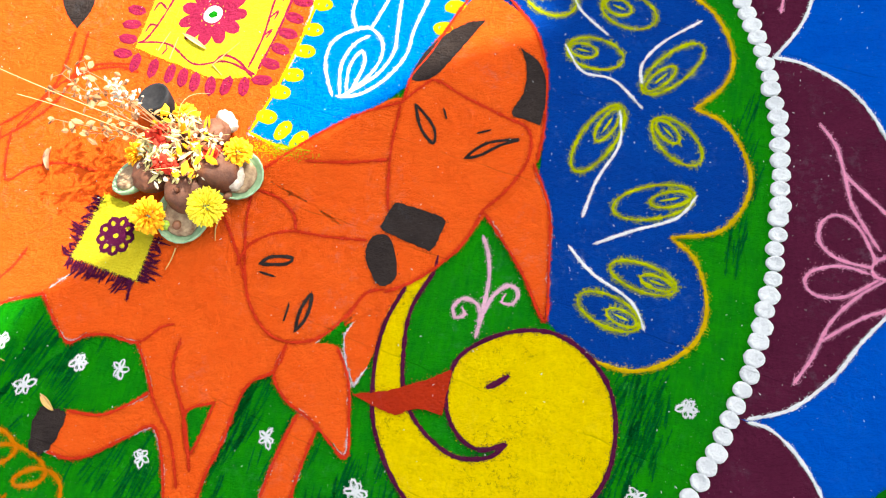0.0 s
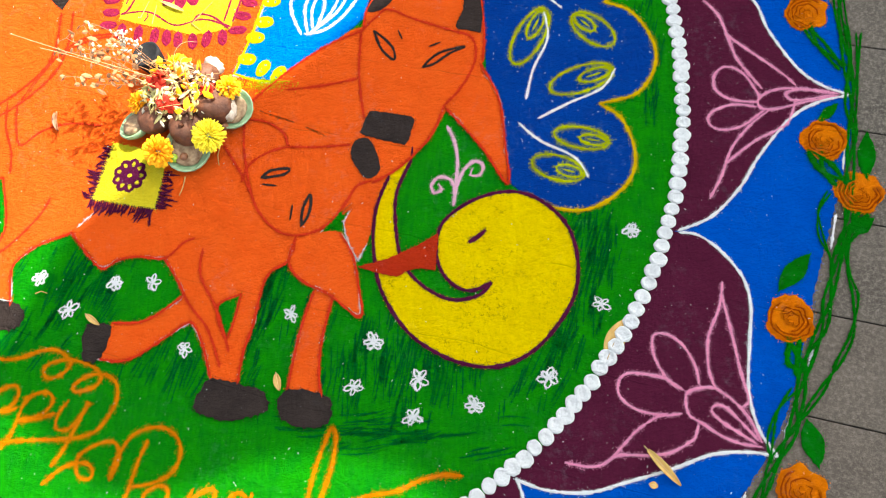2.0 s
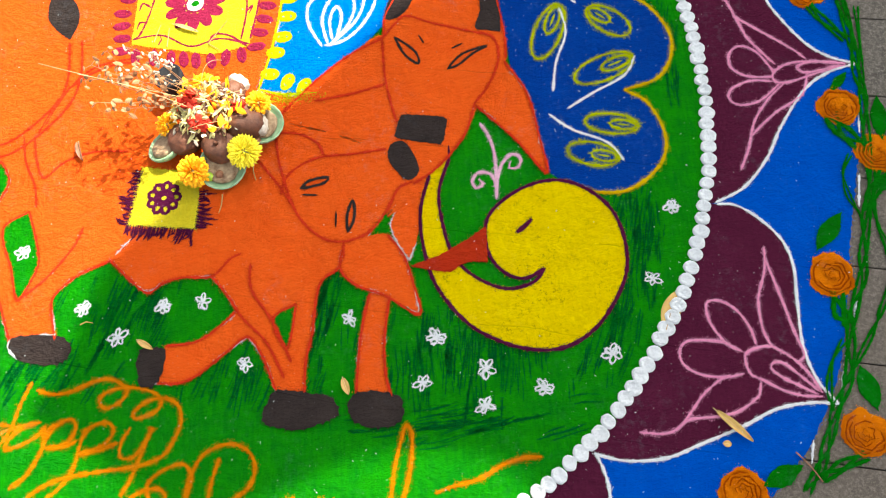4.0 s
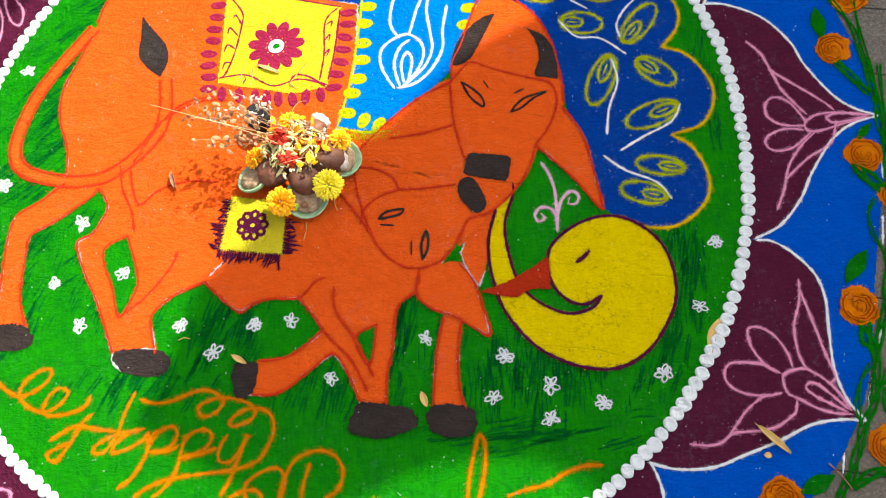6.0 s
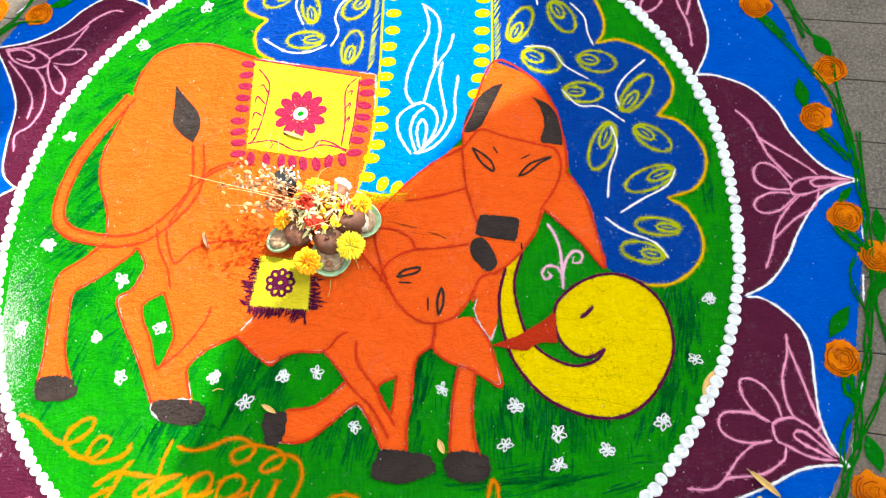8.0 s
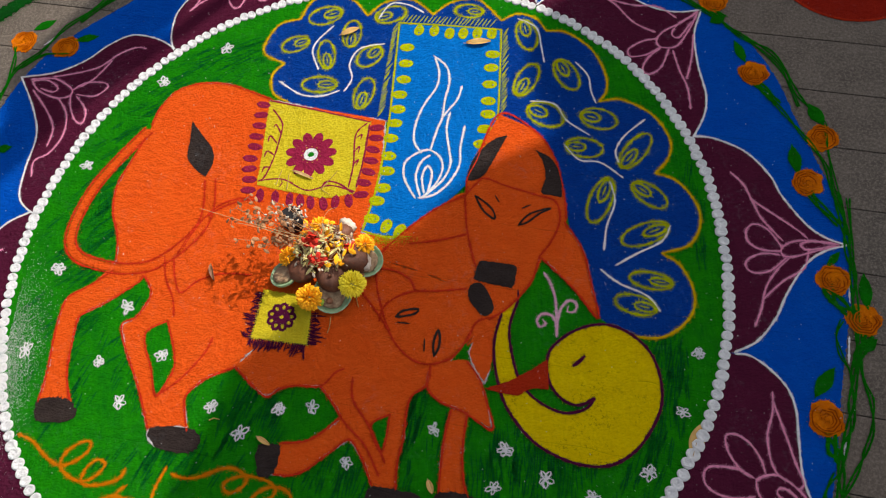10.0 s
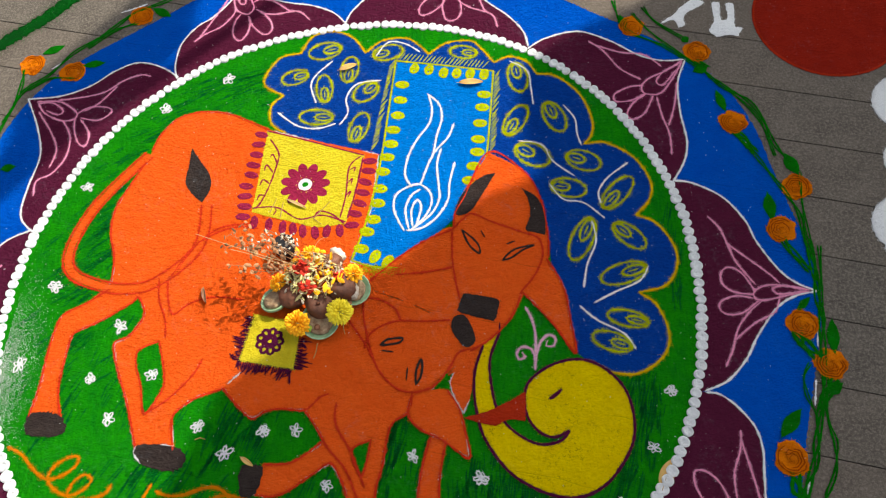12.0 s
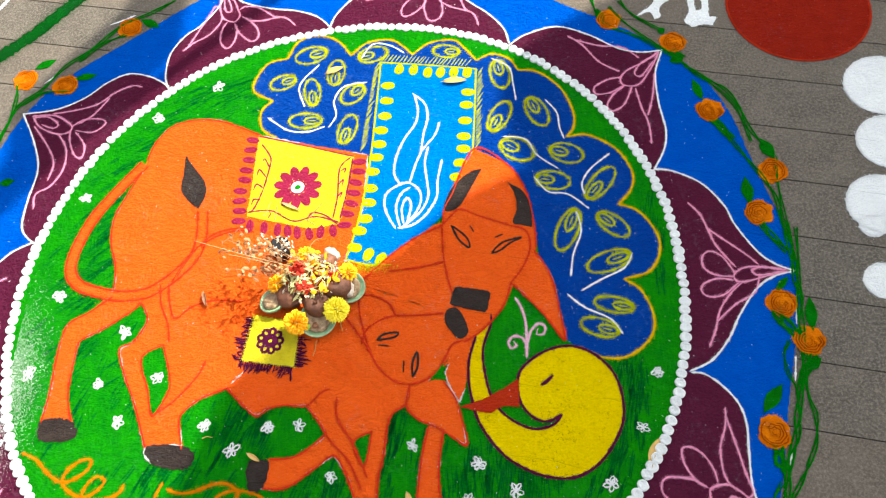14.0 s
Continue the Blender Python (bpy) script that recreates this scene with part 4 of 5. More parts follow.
saddle = thing("saddle_drawing", "small yellow powder saddle square with purple fringe", "chalk drawing")
patch("cloth", [(-0.188, -0.055, 1), (-0.087, -0.076, 1), (-0.092, -0.173, 1), (-0.205, -0.155, 1)], 7.6, CLOTH, saddle, rough=0.003)
lines = []
for (x0, y0), (x1, y1), out, n in (([(-0.187, -0.063)][0], [(-0.204, -0.155)][0], (-0.024, 0.002), 22), ([(-0.206, -0.155)][0], [(-0.092, -0.173)][0], (-0.006, -0.026), 30), ([(-0.092, -0.171)][0], [(-0.087, -0.104)][0], (0.03, -0.004), 16)):
    for i in range(n):
        f = (i + rng.uniform(-0.4, 0.4)) / n
        x, y = x0 + (x1 - x0) * f, y0 + (y1 - y0) * f
        g = rng.uniform(0.4, 0.95)
        lines.append([(x, y), (x + out[0] * 0.5 * g, y + out[1] * 0.5 * g + rng.uniform(-0.003, 0.003)), (x + out[0] * g + rng.uniform(-0.006, 0.006), y + out[1] * g + rng.uniform(-0.006, 0.006))])
ridges("fringe", lines, 0.0085, 7.2, PURPLE, saddle, "purple powder fringe", wobble=0.7, taper=0.5, soft=0.75)
sx, sy = [(-0.147, -0.114)][0]
lines = [oval(sx + 0.019 * math.cos(a), sy + 0.019 * math.sin(a), 0.0085, 0.0065, a, 8) for a in [2 * math.pi * i / 9 for i in range(9)]]
linked("purple_flower", up(mesh_of("purple_flower", *joined([ridge_geo(q, 0.0084, 7.8, closed=True, step=0.003, soft=0.25) for q in lines] + [ridge_geo(oval(sx, sy, 0.0075, 0.007, 0, 8), 0.009, 7.8, closed=True, step=0.003, soft=0.25), ridge_geo(oval(sx, sy, 0.014, 0.013, 0, 8), 0.008, 7.7, closed=True, step=0.003, soft=0.25)]), PURPLE, True)), saddle, "purple powder flower")

# ---- yellow bird with curled neck ----
bird = thing("yellow_bird_drawing", "flat yellow powder bird shape with curled neck", "chalk drawing")
BIRD = [(0.312, -0.071, 1), (0.279, -0.119), (0.265, -0.164), (0.262, -0.206), (0.267, -0.248), (0.280, -0.295), (0.310, -0.342),
        (0.345, -0.374), (0.399, -0.399), (0.455, -0.403), (0.505, -0.377), (0.547, -0.322), (0.561, -0.271), (0.551, -0.209),
        (0.516, -0.166), (0.469, -0.146), (0.418, -0.155), (0.374, -0.184), (0.359, -0.214), (0.362, -0.256), (0.383, -0.286),
        (0.411, -0.297), (0.440, -0.285, 1), (0.422, -0.304), (0.381, -0.310), (0.336, -0.286), (0.308, -0.251), (0.295, -0.198),
        (0.293, -0.145), (0.312, -0.091, 1)]
patch("body", BIRD, 5.6, YELLOW, bird)
ridges("maroon_outline", [BIRD[1:23] + BIRD[22:], [BIRD[-1], BIRD[0]]], 0.0078, 6.0, PURPLE, bird, "maroon powder outline", wobble=0.35)
patch("beak", [(0.244, -0.263, 1), (0.283, -0.252), (0.320, -0.235), (0.360, -0.212, 1), (0.359, -0.267, 1), (0.327, -0.265), (0.303, -0.278, 1),
        (0.277, -0.273)], 8.3, BRICK, bird, "brick red beak")
ridge("eye", [(0.405, -0.225), (0.418, -0.216), (0.429, -0.206)], 0.011, 6.2, PURPLE, bird, "dark slit eye")

# ---- pink sprig ----
sprig = thing("pink_sprig", "pale pink powder sprig with curled tips", "chalk drawing")
ridges("stem", [[(0.364, -0.037), (0.375, -0.059), (0.382, -0.090), (0.382, -0.127), (0.380, -0.167)], [(0.381, -0.149), (0.390, -0.115), (0.407, -0.096), (0.421, -0.102), (0.417, -0.118), (0.403, -0.118), (0.406, -0.108)], [(0.381, -0.149), (0.375, -0.127), (0.357, -0.121), (0.345, -0.133), (0.350, -0.147), (0.361, -0.141), (0.356, -0.133)]], 0.0074, 3.6, PALE_PINK, sprig, wobble=0.5, soft=0.55)

# ---- lettering: the handwritten greeting ----
greeting = thing("greeting_lettering", "handwritten orange powder greeting reading Happy Pongal", "lettering")
WORD = [
    [(-0.628, -0.330), (-0.597, -0.344), (-0.566, -0.372), (-0.538, -0.388), (-0.513, -0.384), (-0.489, -0.366), (-0.484, -0.348),
        (-0.502, -0.347), (-0.526, -0.363), (-0.535, -0.387), (-0.515, -0.408), (-0.488, -0.417), (-0.463, -0.407), (-0.450, -0.388),
        (-0.466, -0.379), (-0.485, -0.395), (-0.488, -0.420), (-0.456, -0.424), (-0.421, -0.414), (-0.410, -0.395)],
    [(-0.334, -0.394), (-0.349, -0.428), (-0.359, -0.461), (-0.379, -0.488), (-0.397, -0.485), (-0.385, -0.471), (-0.359, -0.461),
        (-0.321, -0.456)], [(-0.472, -0.465), (-0.443, -0.448), (-0.423, -0.444), (-0.387, -0.452), (-0.360, -0.456)], [(-0.403, -0.425), (-0.419, -0.438), (-0.436, -0.470), (-0.458, -0.498), (-0.474, -0.487), (-0.456, -0.476), (-0.436, -0.470)],
    [(-0.314, -0.454), (-0.339, -0.459), (-0.359, -0.474), (-0.364, -0.489), (-0.340, -0.485), (-0.316, -0.473), (-0.306, -0.461),
        (-0.307, -0.476), (-0.298, -0.478)], [(-0.275, -0.454), (-0.299, -0.465), (-0.304, -0.481), (-0.308, -0.497), (-0.326, -0.528), (-0.350, -0.545)], [(-0.304, -0.481), (-0.287, -0.460), (-0.266, -0.453), (-0.258, -0.468), (-0.271, -0.487), (-0.300, -0.492), (-0.271, -0.491),
        (-0.254, -0.484)],
    [(-0.243, -0.468), (-0.249, -0.492), (-0.258, -0.528), (-0.280, -0.554), (-0.292, -0.560)], [(-0.250, -0.488), (-0.235, -0.466), (-0.210, -0.462), (-0.200, -0.475), (-0.215, -0.494), (-0.248, -0.503), (-0.219, -0.500),
        (-0.193, -0.491)], [(-0.175, -0.472), (-0.187, -0.492), (-0.186, -0.512), (-0.167, -0.513), (-0.152, -0.494), (-0.142, -0.474), (-0.157, -0.513),
        (-0.169, -0.544), (-0.182, -0.565)],
    [(-0.324, -0.406), (-0.301, -0.414), (-0.271, -0.412), (-0.237, -0.400), (-0.212, -0.398), (-0.189, -0.410), (-0.184, -0.420),
        (-0.195, -0.434), (-0.216, -0.441), (-0.226, -0.428), (-0.214, -0.417), (-0.184, -0.412), (-0.149, -0.420), (-0.131, -0.434),
        (-0.138, -0.450), (-0.165, -0.459), (-0.172, -0.450), (-0.152, -0.435), (-0.127, -0.432), (-0.105, -0.444), (-0.099, -0.468),
        (-0.108, -0.492), (-0.125, -0.515), (-0.162, -0.526), (-0.216, -0.530), (-0.266, -0.535), (-0.298, -0.545), (-0.321, -0.559)],
    [(-0.190, -0.590), (-0.161, -0.565), (-0.131, -0.558), (-0.116, -0.568), (-0.120, -0.580), (-0.138, -0.575), (-0.142, -0.550),
        (-0.119, -0.533), (-0.093, -0.527), (-0.080, -0.542), (-0.082, -0.562), (-0.088, -0.579)], [(-0.088, -0.579), (-0.083, -0.550), (-0.064, -0.517), (-0.031, -0.504), (-0.002, -0.512), (0.012, -0.535), (0.005, -0.563),
        (-0.022, -0.580), (-0.055, -0.587)], [(-0.040, -0.523), (-0.050, -0.555), (-0.058, -0.595), (-0.068, -0.622)],
    [(-0.035, -0.616), (-0.031, -0.594), (-0.012, -0.583), (0.002, -0.588), (0.000, -0.605), (-0.017, -0.618)], [(0.039, -0.585), (0.031, -0.603), (0.025, -0.614), (0.044, -0.594), (0.061, -0.584), (0.071, -0.586), (0.069, -0.607)], [(0.118, -0.592), (0.104, -0.586), (0.090, -0.598), (0.088, -0.609)], [(0.124, -0.586), (0.122, -0.602), (0.115, -0.618)],
    [(0.202, -0.599), (0.210, -0.550), (0.223, -0.504), (0.228, -0.494), (0.235, -0.507), (0.232, -0.549), (0.219, -0.594),
        (0.207, -0.606)], [(0.265, -0.587), (0.288, -0.580), (0.326, -0.572), (0.356, -0.557), (0.386, -0.549), (0.411, -0.549)],
]
for q in WORD:
    ridge("letter_stroke", q, 0.0094, 3.6, LETTER, greeting, wobble=0.5, soft=0.6)

# ---- small white star flowers on the grass ----


def star_flower(seed):
    r = random.Random(seed)
    ob = thing("star_flower", "small white looped powder star flower on grass", "chalk flower", "star flowers on the grass")
    geos = []
    n = 5 + seed % 2
    for i in range(n):
        a = 2 * math.pi * i / n + r.uniform(-0.25, 0.25)
        l = r.uniform(0.0052, 0.0076)
        loop = oval(l * 1.05 * math.cos(a), l * 1.05 * math.sin(a), l * 0.9, r.uniform(0.0024, 0.0038), a + r.uniform(-0.4, 0.4), 8)
        geos.append(ridge_geo(loop, r.uniform(0.0030, 0.0048), 3.6, closed=True, step=0.0022, wobble=0.8, seed=seed + i, soft=0.6))
    geos.append(ridge_geo([(-0.004, 0.001), (0.0, -0.001), (0.004, 0.002)], r.uniform(0.006, 0.010), 3.6, step=0.002, soft=0.7, wobble=0.6))
    linked("petals", up(mesh_of("petals", *joined(geos), WHITE, True)), ob)
    return ob


SPOTS = [(-0.333, 0.552), (-0.471, 0.465), (-0.611, 0.250), (-0.622, 0.006), (-0.652, -0.167), (-0.499, -0.194), (-0.444, -0.273),
        (-0.375, -0.185), (-0.462, -0.082), (-0.265, -0.286), (-0.205, -0.335), (-0.137, -0.293), (-0.075, -0.290), (-0.007, -0.391),
        (0.150, -0.336), (0.276, -0.374), (0.593, -0.313), (0.635, -0.206)] + [(0.345, -0.424), (0.522, -0.416), (0.339, -0.476), (0.423, -0.457), (0.253, -0.438)]
kinds = [star_flower(s) for s in range(6)]
for i, (x, y) in enumerate(SPOTS):
    m = pose(x, y, 0, 0, 0, rng.uniform(0, 360)) @ Matrix.Scale(rng.uniform(0.9, 1.2), 4)
    if i < 6:
        kinds[i].matrix_basis = m
    else:
        k = copy_thing(kinds[i % 6], pose(x, y, 0.0016 if i == 7 else 0, 0, 0, rng.uniform(0, 360)))
        k.scale = (rng.uniform(0.9, 1.2),) * 3

# ---- brushed grass blades ----
lines = []
for cx, cy, rx, ry, n, lean in ((0.10, -0.33, 0.06, 0.09, 60, 80), (0.33, -0.42, 0.12, 0.07, 110, 86), (0.58, -0.25, 0.03, 0.16, 60, 80), (0.53, -0.42, 0.05, 0.06, 40, 70), (-0.2, -0.32, 0.07, 0.07, 60, 70),
                                (-0.58, 0.02, 0.08, 0.22, 130, 42), (-0.44, 0.36, 0.15, 0.14, 120, 30), (-0.38, -0.22, 0.07, 0.12, 70, 70), (-0.3, 0.52, 0.14, 0.05, 50, 25), (-0.56, -0.25, 0.04, 0.1, 40, 70),
                                (0.66, 0.06, 0.02, 0.12, 30, 84), (0.02, -0.42, 0.1, 0.04, 50, 75), (-0.35, -0.40, 0.12, 0.03, 40, 60), (0.3, -0.50, 0.15, 0.02, 30, 8)):
    for _ in range(n):
        x, y = cx + rx * rng.gauss(0, 0.55), cy + ry * rng.gauss(0, 0.55)
        if math.hypot(x, y) > 0.68:
            continue
        a, l = radians(lean + rng.uniform(-9, 9)), rng.uniform(0.015, 0.05)
        for _k in range(2):
            x, y = x + rng.uniform(-0.012, 0.012), y + rng.uniform(-0.012, 0.012)
            lines.append([(x, y), (x + l * 0.5 * math.cos(a), y + l * 0.5 * math.sin(a) + rng.uniform(-0.002, 0.002)), (x + l * math.cos(a), y + l * math.sin(a))])
grass = tagged(new("grass_strokes", up(mesh_of("grass_strokes", *joined([ridge_geo(q, rng.uniform(0.0025, 0.007), 3.05, height=0.0003, step=0.006, wobble=0.7, soft=0.75, grains=0.5) for q in lines]), GRASS, True))),
               "dark green brushed grass strokes on the field", "chalk grass", kind="stuff")

# ---- rose garland round the border ----


def rose(seed):
    r = random.Random(seed)
    ob = thing("rose", "orange powder rose with swirled petals on the vine", "chalk flower", "roses of the garland")
    rim = [(0.031 * q * math.cos(a), 0.031 * q * math.sin(a)) for a, q in [(2 * math.pi * i / 16, r.uniform(0.86, 1.1)) for i in range(16)]]
    bloom = patch("bloom", rim, 3.2, ROSE, ob, rough=0.003)
    swirl = []
    for turn in range(5):
        rad = 0.006 + 0.0048 * turn
        a0 = r.uniform(0, 6.28)
        swirl.append([((rad + 0.002 * math.sin(3 * k)) * math.cos(a0 + k * 0.5), (rad + 0.002 * math.sin(3 * k)) * math.sin(a0 + k * 0.5)) for k in range(9)])
    ridges("swirl", swirl, 0.0034, 3.3, ROSE_DARK, bloom, "darker swirled petal lines", height=0.0006, wobble=0.5)
    ridges("petal_ridge", [[(p[0] * 1.12, p[1] * 1.12) for p in q] for q in swirl], 0.0036, 3.3, ROSE, bloom, height=0.0018, wobble=0.4)
    return ob


garland = thing("vine_garland", "leafy green powder vine twisting round the border", "chalk drawing")
ROSE_AT = [(-0.592, 0.759), (-0.837, 0.605), (-0.728, 0.582), (0.636, 0.698), (0.781, 0.616), (0.837, 0.413), (0.946, 0.244), (0.897, 0.140),
        (0.902, -0.070), (0.940, -0.150), (0.837, -0.330)] + [(0.833, -0.546), (0.666, -0.610)] + [(0.917, -0.154)][1:]
roses = [rose(s) for s in range(4)]
for i, (x, y) in enumerate(ROSE_AT):
    m = pose(x, y, 0, 0, 0, rng.uniform(0, 360))
    if i < 4:
        roses[i].matrix_basis = m
    else:
        copy_thing(roses[i % 4], m)
VINES = [
    ([(0.943, 0.117), (0.946, 0.046), (0.942, -0.012), (0.941, -0.059), (0.930, -0.122), (0.922, -0.191), (0.902, -0.248), (0.886, -0.303), (0.874, -0.342),
      (0.852, -0.386), (0.839, -0.431), (0.827, -0.474), (0.802, -0.515), (0.783, -0.555), (0.765, -0.588), (0.743, -0.614)], 0.011),
    ([(0.966, 0.102), (0.959, 0.034), (0.946, -0.022), (0.940, -0.068)], 0.007), ([(0.916, -0.224), (0.917, -0.266), (0.919, -0.299), (0.909, -0.346), (0.893, -0.383), (0.870, -0.419), (0.846, -0.446), (0.827, -0.474)], 0.0075),
    ([(0.901, -0.149), (0.887, -0.177), (0.885, -0.212), (0.892, -0.242), (0.896, -0.264)], 0.006), ([(0.833, -0.422), (0.813, -0.450), (0.799, -0.486), (0.797, -0.514)], 0.007), ([(0.766, -0.599), (0.793, -0.586), (0.827, -0.573)], 0.013),
    ([(0.837, -0.353), (0.838, -0.385), (0.848, -0.401)], 0.018), ([(0.887, -0.083), (0.901, -0.115), (0.926, -0.141)], 0.020), ([(0.945, -0.180), (0.922, -0.208), (0.906, -0.240)], 0.015),
    ([(0.599, 0.784), (0.611, 0.718), (0.634, 0.676), (0.703, 0.635), (0.775, 0.577), (0.809, 0.537), (0.843, 0.501), (0.883, 0.466), (0.907, 0.416), (0.916, 0.360), (0.933, 0.318), (0.958, 0.278)], 0.008),
    ([(0.668, 0.760), (0.697, 0.712), (0.753, 0.659)], 0.008), ([(0.640, 0.740), (0.677, 0.686), (0.728, 0.625), (0.787, 0.564), (0.820, 0.519), (0.860, 0.480), (0.892, 0.426), (0.905, 0.372), (0.915, 0.322)], 0.006),
    ([(0.835, 0.385), (0.863, 0.348), (0.881, 0.306), (0.903, 0.260), (0.926, 0.221), (0.941, 0.175), (0.938, 0.126), (0.942, 0.078)], 0.008), ([(0.958, 0.278), (0.953, 0.214), (0.949, 0.132), (0.951, 0.078), (0.944, 0.023)], 0.006),
    ([(0.895, 0.119), (0.910, 0.087), (0.939, 0.045)], 0.013), ([(0.842, 0.385), (0.855, 0.365), (0.872, 0.330)], 0.016), ([(0.775, 0.595), (0.800, 0.566)], 0.014),
    ([(-0.867, 0.398), (-0.851, 0.479), (-0.846, 0.547), (-0.853, 0.591)], 0.008), ([(-0.862, 0.430), (-0.839, 0.521), (-0.785, 0.570), (-0.741, 0.638), (-0.698, 0.681), (-0.654, 0.724), (-0.609, 0.768), (-0.540, 0.807), (-0.485, 0.846)], 0.009),
    ([(-0.717, 0.557), (-0.776, 0.560), (-0.827, 0.529)], 0.008), ([(-0.596, 0.735), (-0.651, 0.709), (-0.708, 0.657)], 0.009),
]
for pts, w in VINES:
    strands = 3 if w > 0.010 else 2
    for k in range(strands):
        bend = []
        for i, p in enumerate(pts):
            a, b = Vector(pts[max(0, i - 1)][:2]), Vector(pts[min(len(pts) - 1, i + 1)][:2])
            side = Vector((a.y - b.y, b.x - a.x)).normalized() * (w * 0.55 * math.sin(i * 1.7 + k * 2.1 + w * 300))
            bend.append((p[0] + side.x, p[1] + side.y))
        ridge("vine", bend, w * (0.56 if strands == 3 else 0.66), 3.0 + 0.04 * k, VINE, garland, wobble=0.5, height=0.0006, soft=0.5)


def leaf_at(base, tip, width, coat=3.3):
    a, b = Vector(base), Vector(tip)
    d = b - a
    s = Vector((-d.y, d.x)).normalized() * width
    pts = [(*a, 1), tuple(a + d * 0.3 + s * 0.85), tuple(a + d * 0.6 + s), (*b, 1), tuple(a + d * 0.6 - s), tuple(a + d * 0.3 - s * 0.85)]
    patch("leaf", pts, coat, VINE, garland, rough=0.002)


LEAVES = [((0.951, -0.131), (0.960, -0.057), 0.011), ((0.896, -0.043), (0.927, -0.011), 0.007), ((0.845, -0.457), (0.855, -0.518), 0.013), ((0.823, -0.292), (0.870, -0.237), 0.012),
          ((0.692, -0.604), (0.746, -0.581), 0.012), ((0.920, -0.208), (0.955, -0.187), 0.011), ((0.825, 0.443), (0.811, 0.503), 0.010), ((0.955, 0.275), (0.935, 0.329), 0.014),
          ((0.882, 0.161), (0.883, 0.232), 0.012), ((-0.820, 0.639), (-0.769, 0.665), 0.011), ((-0.708, 0.600), (-0.652, 0.609), 0.010), ((-0.566, 0.784), (-0.514, 0.756), 0.011),
          ((-0.830, 0.299), (-0.796, 0.307), 0.010), ((0.753, 0.663), (0.765, 0.647), 0.010), ((0.766, 0.557), (0.801, 0.571), 0.012), ((0.620, 0.690), (0.611, 0.735), 0.010)]
for i, (base, tip, width) in enumerate(LEAVES):
    leaf_at(base, tip, width, 3.3 + 0.04 * i)

# ---- neighbouring drawings on the paving ----
disc = thing("red_disc", "plain brick red powder disc with brighter rim", "chalk drawing")
DISC = (1.099, 0.711)
patch("disc_field", oval(*DISC, 0.172, 0.172, 0, 24), 1.5, powder("dark_red_powder", (0.33, 0.020, 0.010), (0.27, 0.016, 0.009)), disc)
ridge("disc_rim", oval(*DISC, 0.17, 0.17, 0, 24), 0.008, 1.7, powder("bright_red_powder", (0.52, 0.035, 0.013)), disc, closed=True)
cloud = thing("white_scallops", "row of plump white powder scallops on paving", "chalk drawing")
for x, y, r in [(1.237, 0.461, 0.078), (1.215, 0.306, 0.066), (1.157, 0.151, 0.067), (1.126, 0.098, 0.025), (1.117, -0.028, 0.037)]:
    patch("scallop", oval(x, y, r * 1.12, r * 1.04, 0.4, 14), 1.5 + 0.1 * r * 10, WHITE, cloud, rough=0.004)
    ridge("scallop_edge", oval(x, y, r * 1.1, r * 1.02, 0.4, 18), 0.006, 1.7, WHITE, cloud, closed=True, wobble=0.8, soft=0.7)
legs = thing("white_feet_drawing", "white powder feet of a neighbouring drawing", "chalk drawing")
for pts in ([(0.791, 0.781), (0.759, 0.756), (0.742, 0.734, 1), (0.719, 0.718), (0.707, 0.707, 1), (0.740, 0.716), (0.748, 0.692, 1),
        (0.763, 0.700, 1), (0.770, 0.736), (0.817, 0.770)], [(0.836, 0.772, 1), (0.834, 0.713), (0.818, 0.681, 1), (0.836, 0.662), (0.857, 0.668), (0.886, 0.664, 1), (0.899, 0.690, 1),
        (0.882, 0.695), (0.887, 0.746), (0.887, 0.768, 1), (0.870, 0.766), (0.868, 0.720), (0.851, 0.715, 1), (0.853, 0.749),
        (0.854, 0.771, 1)]):
    patch("foot", pts, 1.5, WHITE, legs, rough=0.003)
band = thing("green_band_drawing", "broad dark green powder band across the paving", "chalk drawing")
ridge("band", [(-0.972, 0.637), (-0.925, 0.686), (-0.850, 0.754), (-0.801, 0.813), (-0.739, 0.887), (-0.701, 0.935)], 0.055, 1.4, powder("bottle_green_powder", (0.004, 0.085, 0.008), (0.006, 0.06, 0.01)), band, height=0.0006)
ridge("white_line", [(-0.977, 0.835), (-0.960, 0.860), (-0.939, 0.906)], 0.012, 1.4, WHITE, band)

# ---- offering of tubers, flowers and dry sprigs ----


def lathe(name, profile, material, parent, label="", n=20, squash=0.0, seed=0.0):
    """A turned shape, slightly uneven, from (radius, height) pairs."""
    bm = bmesh.new()
    rings = []
    for r, z in profile:
        rings.append([bm.verts.new((r * (1 + squash * noise.noise((math.cos(a) * 1.5, math.sin(a) * 1.5, seed + z * 30))) * math.cos(a), r * math.sin(a), z)) for a in [2 * math.pi * i / n for i in range(n)]])
    for a, b in zip(rings, rings[1:]):
        for i in range(n):
            bm.faces.new((a[i], a[(i + 1) % n], b[(i + 1) % n], b[i]))
    bm.faces.new(rings[-1])
    bm.faces.new(rings[0][::-1])
    return part(name, bm, material, parent, label)


def place(ob, xy, z, tilt=(0, 0, 0)):
    ob.matrix_basis = pose(xy[0], xy[1], z, *tilt)
    return ob


